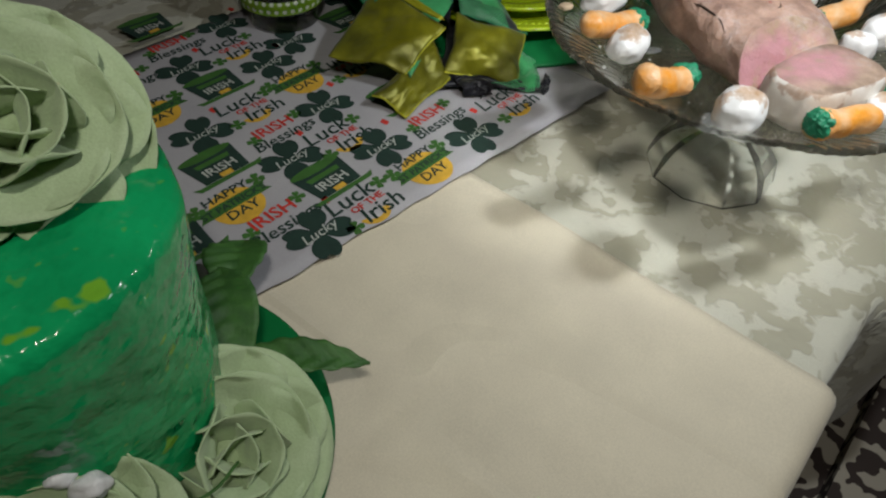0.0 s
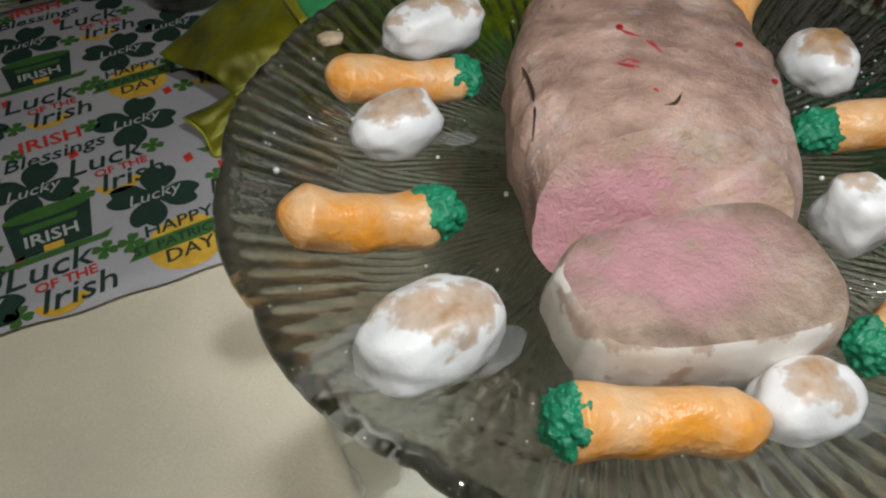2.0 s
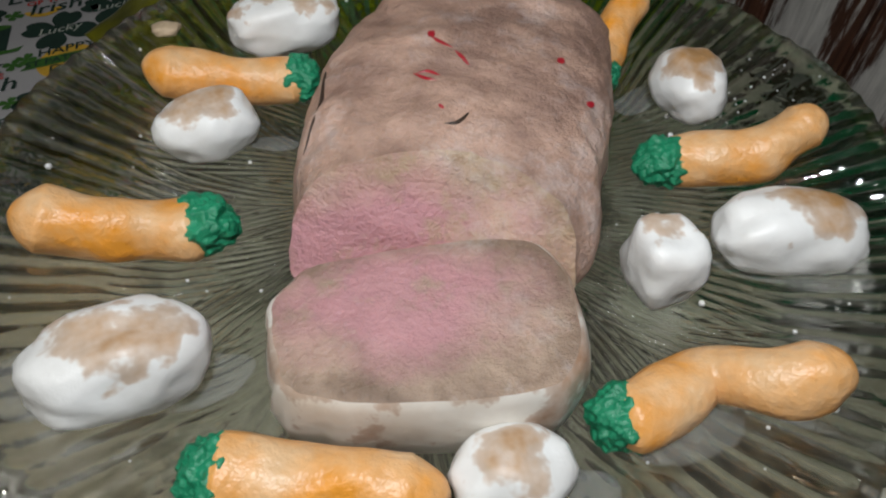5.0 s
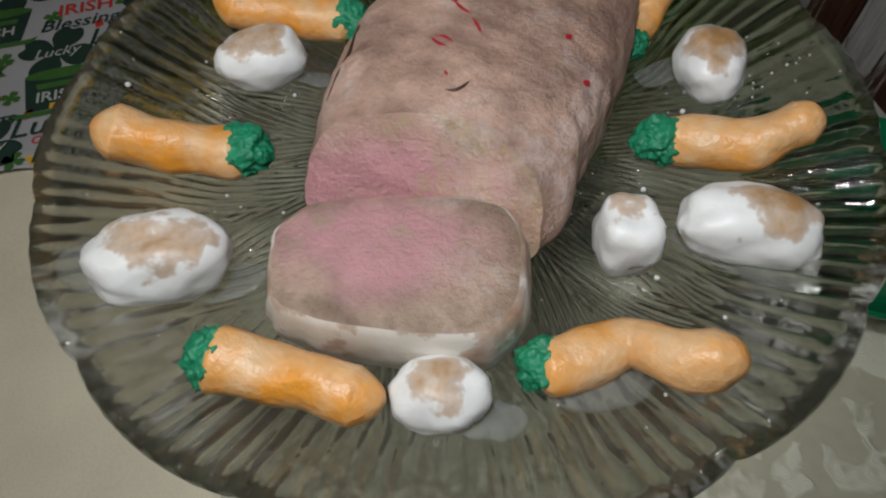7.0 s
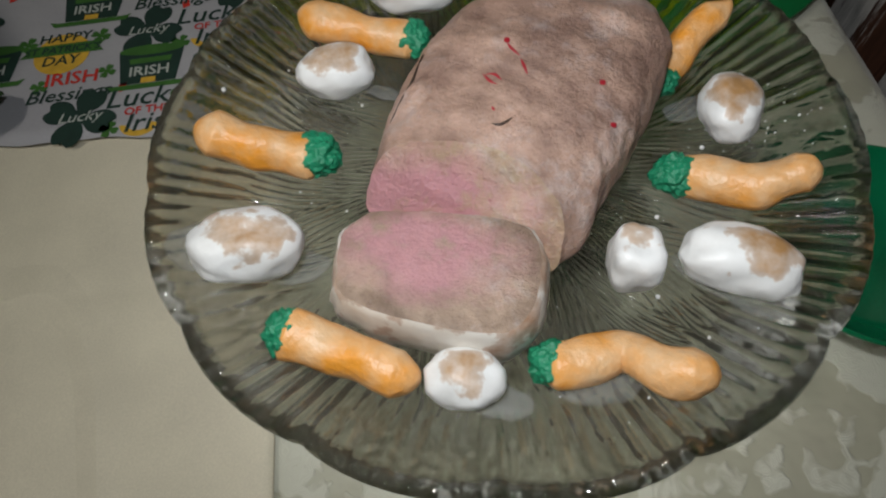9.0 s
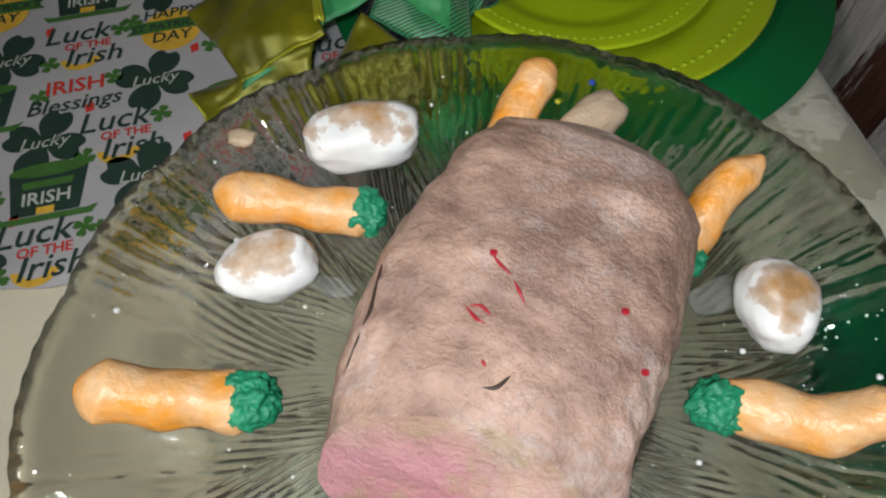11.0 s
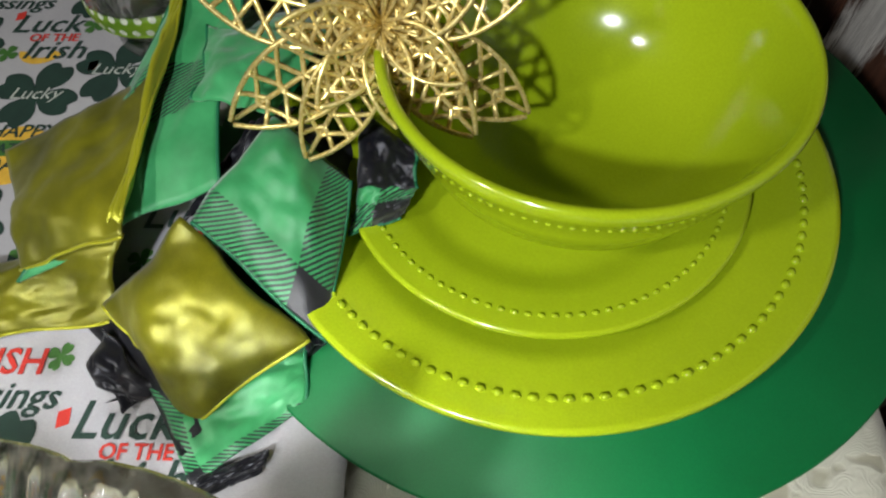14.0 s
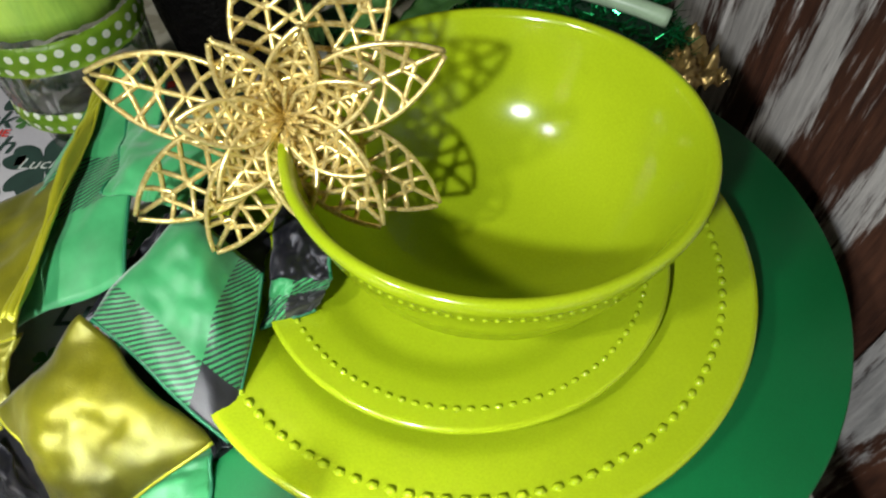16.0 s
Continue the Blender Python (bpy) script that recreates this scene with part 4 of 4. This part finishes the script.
def build_hat():
    hx, hy = -0.115, 0.209
    t = thing("green_top_hat", pose(hx - 0.010, hy, 0.0045), "shiny green party top hat trimmed with pale cloth roses", "hat")
    part("brim", lathe([(0.0001, 0), (0.110, 0), (0.112, 0.0015), (0.1115, 0.003), (0.108, 0.0035), (0.103, 0.0028), (0.066, 0.0032), (0.0001, 0.0032)], 128), MATGREEN, t, "flat dark green brim")

    def dent(a, r, z):
        k = 0.0018 * noise.noise(Vector((math.cos(a) * 3, math.sin(a) * 3, z * 30)))
        return r + (k if r > 0.02 else 0), z

    part("crown", lathe([(0.063, 0.003), (0.0632, 0.02), (0.064, 0.05), (0.0655, 0.08), (0.067, 0.11), (0.069, 0.14), (0.0705, 0.158), (0.0695, 0.163), (0.066, 0.1655), (0.03, 0.166), (0.0001, 0.166)], 110, dent), HATSKIN, t, "glossy green crown with glitter flecks")
    trim = Vector((-hx, -hy, 0))
    for centre, facing, radius, seed in (((-0.098, 0.232, 0.182), (0.45, -0.5, 0.8), 0.038, 1.0), ((-0.048, 0.190, 0.034), (0.5, -0.5, 0.8), 0.041, 2.0), ((-0.090, 0.134, 0.066), (0.3, -0.6, 0.8), 0.037, 3.0)):
        build_rose(Vector(centre) + trim, facing, radius, seed, t)
    for a, b, wide, droop, seed in (((-0.060, 0.247, 0.022), (0.015, 0.245, 0.022), 0.011, 0.006, 1), ((-0.052, 0.240, 0.024), (-0.072, 0.305, 0.034), 0.017, 0.010, 2), ((-0.064, 0.292, 0.030), (-0.068, 0.348, 0.012), 0.019, 0.008, 3)):
        build_leaf(t, Vector(a) + trim, Vector(b) + trim, wide, droop, seed)
    rnd = random.Random(3)
    for c in ((-0.086, 0.152, 0.098), (-0.076, 0.149, 0.094), (-0.066, 0.140, 0.086), (-0.071, 0.137, 0.080), (-0.062, 0.134, 0.078)):
        r = 0.0042 + 0.0014 * rnd.random()
        part("white_bud", lump(r * 1.3, r, r, 0.3, rnd.random() * 9, 2, 3), WHITE, t, at=pose(*(Vector(c) + trim), 0, 0, rnd.random() * 90))
    part("stem", tube([Vector(p) + trim for p in ((-0.082, 0.15, 0.094), (-0.06, 0.142, 0.082), (-0.045, 0.160, 0.060), (-0.040, 0.18, 0.045))], 0.0008, 6), LEAF, t)


build_hat()


# ---- jar, dark vase and the pile behind the bowl ----
def dotted_of():
    m, t, s = nodes_of("lime_dotted_ribbon")
    uvn = t.nodes.new("ShaderNodeUVMap")
    sep = t.nodes.new("ShaderNodeSeparateXYZ")
    t.links.new(uvn.outputs[0], sep.inputs[0])
    y = sep.outputs["Y"]
    x = math_of(t, "ADD", sep.outputs["X"], math_of(t, "MULTIPLY", math_of(t, "FLOOR", y), 0.5))
    dx = math_of(t, "SUBTRACT", math_of(t, "FRACT", x), 0.5)
    dy = math_of(t, "SUBTRACT", math_of(t, "FRACT", y), 0.5)
    d = math_of(t, "ADD", math_of(t, "MULTIPLY", dx, dx), math_of(t, "MULTIPLY", dy, dy))
    lime = ramp_of(t, noise_of(t, coords(t), 50, 3), [(0.3, (0.13, 0.30, 0.015)), (0.7, (0.30, 0.48, 0.03))])
    t.links.new(mix_of(t, math_of(t, "LESS_THAN", d, 0.075), lime, (0.80, 0.84, 0.72)), s.inputs["Base Color"])
    s.inputs["Roughness"].default_value = 0.35
    return m


DOTS = dotted_of()
LIMEPAINT = plain("lime_glass_paint", (0.34, 0.52, 0.07), (0.20, 0.36, 0.05), 0.25, 60, 500, 0.3, stretch=(1, 1, 0.2))
GREENGLASS = glass_of("green_glass", (0.05, 0.42, 0.16), 0.05)
SOOT = plain("black_rough_glaze", (0.004, 0.0035, 0.003), None, 0.6, 60, 300, 0.8, 0.003)
SOOT.node_tree.nodes["Principled BSDF"].inputs["Specular IOR Level"].default_value = 0.08
TINSEL = glitter_of("green_tinsel_foil", (0.02, 0.50, 0.14), (0.002, 0.06, 0.018), 0.2, 700)
FOIL = glitter_of("gold_foil", (0.62, 0.47, 0.18), (0.30, 0.21, 0.08), 0.35, 160)
BURLAP = plain("burlap", (0.42, 0.34, 0.22), (0.30, 0.23, 0.14), 0.9, 60, 700, 0.8, 0.002)
PALEGREEN = plain("pale_green_handle", (0.36, 0.50, 0.33), None, 0.35, 40, 700, 0.1)
STEEL = plain("steel", (0.55, 0.55, 0.53), None, 0.25, 60, 600, 0.1, metal=1.0)
EMERALD = plain("emerald_glaze", (0.003, 0.14, 0.055), (0.002, 0.09, 0.035), 0.15, 20, 500, 0.05, coat=0.5)


def ribbon_band(radius, z, high, sag, name, parent, label):
    bm = bmesh.new()
    n = 96
    layer = bm.loops.layers.uv.new("UVMap")
    rows = []
    for j in range(5):
        f = j / 4
        rows.append([bm.verts.new(((radius + 0.0012 * math.sin(math.pi * f)) * math.cos(2 * math.pi * k / n), (radius + 0.0012 * math.sin(math.pi * f)) * math.sin(2 * math.pi * k / n), z + high * (f - 0.5) + sag * math.sin(2 * math.pi * k / n + 1))) for k in range(n)])
    for j in range(4):
        for k in range(n):
            face = bm.faces.new((rows[j][k], rows[j][(k + 1) % n], rows[j + 1][(k + 1) % n], rows[j + 1][k]))
            for loop, (kk, jj) in zip(face.loops, ((k, j), (k + 1, j), (k + 1, j + 1), (k, j + 1))):
                loop[layer].uv = (kk / n * 34, jj / 4 * high / 0.0075)
    bmesh.ops.solidify(bm, geom=bm.faces[:], thickness=0.0005)
    part(name, finish(bm), DOTS, parent, label)


def build_jar():
    t = thing("ribboned_glass_jar", pose(-0.091, 0.679, 0.0048), "clear glass jar with two lime polka dot ribbons", "jar")
    prof = [(0.0001, 0.004), (0.026, 0.004), (0.030, 0.0), (0.034, 0.001), (0.033, 0.012), (0.037, 0.020), (0.041, 0.035), (0.042, 0.055), (0.041, 0.085), (0.038, 0.100), (0.039, 0.118), (0.0365, 0.118), (0.0355, 0.100), (0.038, 0.085), (0.039, 0.055), (0.038, 0.036), (0.033, 0.022), (0.02, 0.014), (0.0001, 0.013)]
    part("glass_body", lathe(prof, 72, lambda a, r, z: (r + (0.0005 * math.sin(a * 24) if 0.02 < z < 0.09 else 0), z)), CLEAR, t)
    part("painted_collar", lathe([(0.0425, 0.080), (0.0424, 0.088), (0.0395, 0.101), (0.0405, 0.119), (0.0396, 0.119), (0.0388, 0.101), (0.0415, 0.088), (0.0418, 0.080)], 72, lambda a, r, z: (r, z - (0.006 * abs(noise.noise(Vector((math.cos(a) * 5, math.sin(a) * 5, 2)))) if z < 0.081 else 0)), True), LIMEPAINT, t, "lime painted collar with brush drips")
    ribbon_band(0.0428, 0.067, 0.017, 0.002, "ribbon", t, "lime ribbon with white polka dots")
    ribbon_band(0.0405, 0.028, 0.013, 0.001, "ribbon", t, "lime ribbon with white polka dots")


def build_pile():
    v = thing("black_vase", pose(-0.090, 0.772, 0.0048), "tall black rough vase standing on the runner", "vase")
    part("body", lathe([(0.0001, 0), (0.030, 0), (0.036, 0.004), (0.040, 0.04), (0.042, 0.09), (0.043, 0.14), (0.041, 0.175), (0.038, 0.176), (0.038, 0.15), (0.034, 0.01), (0.0001, 0.008)], 80, lambda a, r, z: (r * (1 + 0.02 * noise.noise(Vector((math.cos(a) * 4, math.sin(a) * 4, z * 60)))), z)), SOOT, v)
    g = thing("green_goblet", pose(-0.064, 0.850, -0.004), "green glass goblet with a slim stem", "goblet")
    part("glass", lathe([(0.0001, 0), (0.032, 0), (0.032, 0.002), (0.010, 0.006), (0.0055, 0.012), (0.005, 0.05), (0.006, 0.085), (0.020, 0.10), (0.034, 0.12), (0.036, 0.16), (0.0345, 0.16), (0.032, 0.122), (0.018, 0.104), (0.0001, 0.099)], 48), GREENGLASS, g)
    # tinsel cushion: thin foil strips over a low mound
    rnd = random.Random(11)
    verts, faces = [], []
    for k in range(5200):
        x, y = rnd.gauss(0, 0.5), rnd.gauss(0, 0.5)
        if x * x + y * y > 1:
            continue
        h = 0.052 * (1 - x * x - y * y) ** 0.5 * (0.7 + 0.3 * rnd.random())
        p = Vector((x * 0.082, y * 0.046, h * rnd.random() ** 0.3))
        d = Vector((rnd.gauss(0, 1), rnd.gauss(0, 1), abs(rnd.gauss(0.5, 0.6)))).normalized()
        w = d.cross(Vector((rnd.gauss(0, 1), rnd.gauss(0, 1), rnd.gauss(0, 1)))).normalized() * 0.0006
        e = p + d * (0.006 + 0.008 * rnd.random())
        i = len(verts)
        verts += [p - w, p + w, e + w * 0.4, e - w * 0.4]
        faces.append((i, i + 1, i + 2, i + 3))
    me = bpy.data.meshes.new("tinsel")
    me.from_pydata(verts, [], faces)
    me.materials.append(TINSEL)
    t = tagged(new("tinsel_garland", me), "sparkling dark green foil tinsel garland", "garland", kind="stuff")
    t.matrix_world = pose(0.060, 0.930, 0.002, 0, 0, 26)
    core = thing("moss_cushion", pose(0.060, 0.930, -0.004, 0, 0, 26), "dark green cushion under the tinsel", "cushion")
    part("body", lump(0.066, 0.034, 0.026, 0.1, 2.0), plain("dark_moss", (0.004, 0.03, 0.012), None, 0.8, 60, 400, 0.6), core, at=pose(0, 0, 0.021))
    # spoon lying over the tinsel
    s = thing("spoon", pose(0.040, 0.889, 0.060, 0, 4, 24), "steel spoon with a pale green handle on tinsel", "spoon")
    part("handle", tube([(0.012, 0, 0), (0.04, 0, 0.0005), (0.075, 0, -0.001), (0.098, 0, -0.004)], lambda f: 0.0045 + 0.001 * f, 12), PALEGREEN, s)
    part("neck", tube([(-0.030, 0, 0.002), (-0.01, 0, 0.001), (0.014, 0, 0)], 0.0016, 8), STEEL, s)
    part("bowl", lump(0.024, 0.015, 0.0045, 0.05, 1.0, 2, 3), STEEL, s, at=pose(-0.052, 0, 0.003))
    f = thing("gold_foil_ribbon", pose(0.118, 0.945, -0.004, 0, 0, 60), "crumpled gold foil ribbon at the table end", "ribbon")
    bm = grid_sheet(50, 40, lambda a, b: Vector(((a - 0.5) * 0.085, (b - 0.5) * 0.055, 0.002 + 0.03 * abs(noise.noise(Vector((a * 5, b * 4, 1)))) + 0.012 * abs(noise.noise(Vector((a * 14, b * 12, 4)))))), 0.0006)
    part("foil", bm, FOIL, f)
    b = thing("burlap_sack", pose(-0.075, 0.965, -0.004, 0, 0, 30), "folded tan burlap cloth behind the goblet", "sack")
    bm = grid_sheet(40, 30, lambda a, c: Vector(((a - 0.5) * 0.20, (c - 0.5) * 0.13, 0.012 + 0.05 * math.sin(math.pi * a) * math.sin(math.pi * c) + 0.012 * noise.noise(Vector((a * 5, c * 5, 2))))), 0.0015)
    part("cloth", bm, BURLAP, b)
    lv = thing("leaf_spray", pose(0, 0, 0), "dark green cloth leaves beside the goblet", "leaves")
    for a, c, w in (((-0.030, 0.815, 0.015), (-0.012, 0.880, 0.046), 0.014), ((-0.010, 0.835, 0.015), (0.026, 0.885, 0.044), 0.015), ((-0.045, 0.81, 0.012), (-0.062, 0.80, 0.03), 0.012)):
        build_leaf(lv, a, c, w, 0.008, 1)
    bowl = thing("green_dish", pose(0.410, 0.560, -0.0045), "glossy emerald green round dish on the damask", "dish")
    part("body", lathe([(0.0001, 0.003), (0.028, 0.003), (0.032, 0.0), (0.036, 0.001), (0.052, 0.014), (0.061, 0.030), (0.060, 0.0315), (0.058, 0.030), (0.049, 0.016), (0.032, 0.007), (0.0001, 0.006)], 96), EMERALD, bowl)
    k = thing("table_knife", pose(0.333, 0.660, -0.001, 0, 0, 217), "table knife with a pale green rounded handle", "knife")
    part("handle", tube([(0.002, 0, 0), (0.03, 0, 0), (0.06, 0, 0), (0.092, 0, 0)], lambda q: 0.0085 * min(1, (q * 12 + 0.05)) ** 0.5, 16, 40), PALEGREEN, k, at=Matrix.Diagonal((1, 1, 0.4, 1)))
    part("blade", box(0.10, 0.016, 0.0016, 0.0006, (0.142, 0, 0)), STEEL, k)


build_jar()
build_pile()


# ---- chair by the near edge ----
def floral_of():
    m, t, s = nodes_of("floral_upholstery")
    v = coords(t)
    band = noise_of(t, v, 13, 3, 0.5)
    lines = math_of(t, "SINE", math_of(t, "MULTIPLY", band, 46.0))
    leaf = ramp_of(t, math_of(t, "ADD", math_of(t, "MULTIPLY", lines, 0.35), noise_of(t, v, 40, 3)), [(0.52, (0, 0, 0)), (0.58, (1, 1, 1))])
    t.links.new(mix_of(t, leaf, (0.035, 0.024, 0.020), (0.34, 0.31, 0.25)), s.inputs["Base Color"])
    s.inputs["Roughness"].default_value = 0.85
    bump_of(t, noise_of(t, v, 700, 2), 0.4, 0.0008, s)
    return m


def build_chair():
    t = thing("dining_chair", A @ pose(0.60, -0.30, FLOOR), "dark wooden dining chair with brown floral upholstery", "chair")
    cloth = floral_of()
    part("seat", box(0.46, 0.46, 0.09, 0.03, (0, 0, 0.455)), cloth, t)
    part("backrest", box(0.44, 0.05, 0.45, 0.02, (0, -0.23, 0.76)), cloth, t)
    for x in (-0.2, 0.2):
        for y in (-0.2, 0.2):
            part("leg", box(0.04, 0.04, 0.41, 0.006, (x, y, 0.205)), BROWN, t)


build_chair()

# ---- small marks and crumbs on the dish ----
RED = plain("red_paint", (0.42, 0.015, 0.03), None, 0.35, 100, 600, 0.2)
SMEAR = plain("dried_glue", (0.42, 0.43, 0.42), (0.26, 0.27, 0.27), 0.35, 90, 500, 0.4)
SMEAR.node_tree.nodes["Principled BSDF"].inputs["Alpha"].default_value = 0.17
bpy.context.view_layer.update()


def on_crust(x, y):
    m = CRUST.matrix_world.inverted()
    hit, place, normal, _ = CRUST.ray_cast(m @ Vector((x, y, 1)), m.to_3x3() @ Vector((0, 0, -1)))
    return CRUST.matrix_world @ place if hit else Vector((x, y, DISH))


def build_marks():
    for pts in (((0.2420, 0.4580), (0.2470, 0.4560), (0.2510, 0.4550)),
                ((0.2520, 0.4540), (0.2550, 0.4520), (0.2580, 0.4500)),
                ((0.2450, 0.4410), (0.2480, 0.4430), (0.2520, 0.4420)),
                ((0.2440, 0.4410), (0.2490, 0.4390), (0.2520, 0.4390)),
                ((0.2560, 0.4300), (0.2580, 0.4290))):
        line = [on_crust(*p) + Vector((0, 0, -0.0001)) for p in pts]
        tagged(part("red_streak", tube(line, lambda f: 0.0005 * (0.25 + math.sin(math.pi * f)), 6, 14), RED), "thin red paint streak on the roast", "paint mark", "red streaks")
    for pts in (((0.2120, 0.4470), (0.2170, 0.4360), (0.2210, 0.4260), (0.2230, 0.4170), (0.2240, 0.4090)),
                ((0.2600, 0.4240), (0.2630, 0.4260), (0.2650, 0.4320))):
        line = [on_crust(*p) + Vector((0, 0, -0.0001)) for p in pts]
        tagged(part("dry_crack", tube(line, lambda f: 0.0005 * (0.3 + math.sin(math.pi * f)), 6, 24, 0.0003, 300), BROWN), "dark drying crack in the roast crust", "crack", "drying cracks")
    for x, y in ((0.2820, 0.4630), (0.2940, 0.4520), (0.2430, 0.4580)):
        p = on_crust(x, y)
        tagged(part("red_gem", box(0.0021, 0.0018, 0.0013, 0.0003), RED, at=pose(p.x, p.y, p.z + 0.0004, 0, 0, 25)), "tiny red glitter gem", "gem", "glitter gems")
    rnd = random.Random(8)
    bm = bmesh.new()
    for k in range(120):
        a, r = rnd.random() * 6.28, 0.123 * rnd.random() ** 0.6
        x, y = PLATTER_AT[0] + r * math.cos(a), PLATTER_AT[1] + r * math.sin(a)
        if k % 3 == 0:
            x, y = 0.334 + rnd.gauss(0, 0.012), 0.500 + rnd.gauss(0, 0.012)
        size = 0.0003 + 0.0008 * rnd.random() ** 3
        bmesh.ops.create_icosphere(bm, subdivisions=1, radius=size, matrix=Matrix.Translation((x, y, dish_height(x, y) + size * 0.8)))
    tagged(part("dough_crumbs", finish(bm, False), WHITE), "tiny white dough crumbs scattered on the platter", "crumbs", kind="stuff")
    for x, y, rx, ry, turn in ((0.222, 0.348, 0.014, 0.008, 35), (0.338, 0.376, 0.015, 0.008, 40), (0.317, 0.352, 0.010, 0.006, 30), (0.353, 0.436, 0.018, 0.008, 0), (0.196, 0.330, 0.013, 0.010, 30), (0.306, 0.505, 0.012, 0.006, 60), (0.192, 0.437, 0.009, 0.004, 20)):
        ob = part("glue_smear", lump(rx, ry, 0.0006, 0.25, x * 100, 2, 3), SMEAR, at=pose(x, y, dish_height(x, y) + 0.0009, 0, 0, turn))
        tagged(ob, "greyish dried glue smear on the glass", "glue smear", "glue smears")
    for name, label, ink, x, y in (("blue_bead", "tiny blue glitter bead beside the dough piece", (0.01, 0.05, 0.45), 0.2310, 0.5530), ("yellow_bead", "tiny yellow bead beside the carrot", (0.50, 0.46, 0.02), 0.2230, 0.5420)):
        bead = part(name, lump(0.0012, 0.0010, 0.0010, 0.2, 2.0, 3, 2), plain(name + "_paint", ink, None, 0.3), at=pose(x, y, dish_height(x, y) + 0.0009))
        tagged(bead, label, "bead", "glitter beads")
    chip = part("dough_chip", lump(0.005, 0.0035, 0.002, 0.3, 3.0, 3, 3), plain("beige_dough", (0.55, 0.42, 0.28), None, 0.6, 90, 600, 0.4), at=pose(0.136, 0.462, dish_height(0.136, 0.462) + 0.0015, 0, 0, 30))
    tagged(chip, "small beige dough chip near the platter rim", "dough chip")


build_marks()


# ---- boards of the end wall ----
def build_boards():
    rnd = random.Random(21)
    v = -1.2
    meshes = []
    for k in range(5):
        w = (0.085, 0.11, 0.095, 0.125, 0.10)[k]
        bm = box(0.018, w - 0.004, 1.9, 0.003, (0, 0, 0))
        me = bpy.data.meshes.new("board")
        bm.to_mesh(me)
        bm.free()
        me.materials.append(WOOD)
        meshes.append((me, w))
    while v < 2.2:
        me, w = meshes[rnd.randrange(5)]
        ob = new("board", me)
        ob.parent = WALL
        ob.matrix_local = pose(WALL_U + 0.009 + 0.004 * rnd.random(), v + w / 2, FLOOR + 0.955 + 0.02 * rnd.random())
        v += w


build_boards()
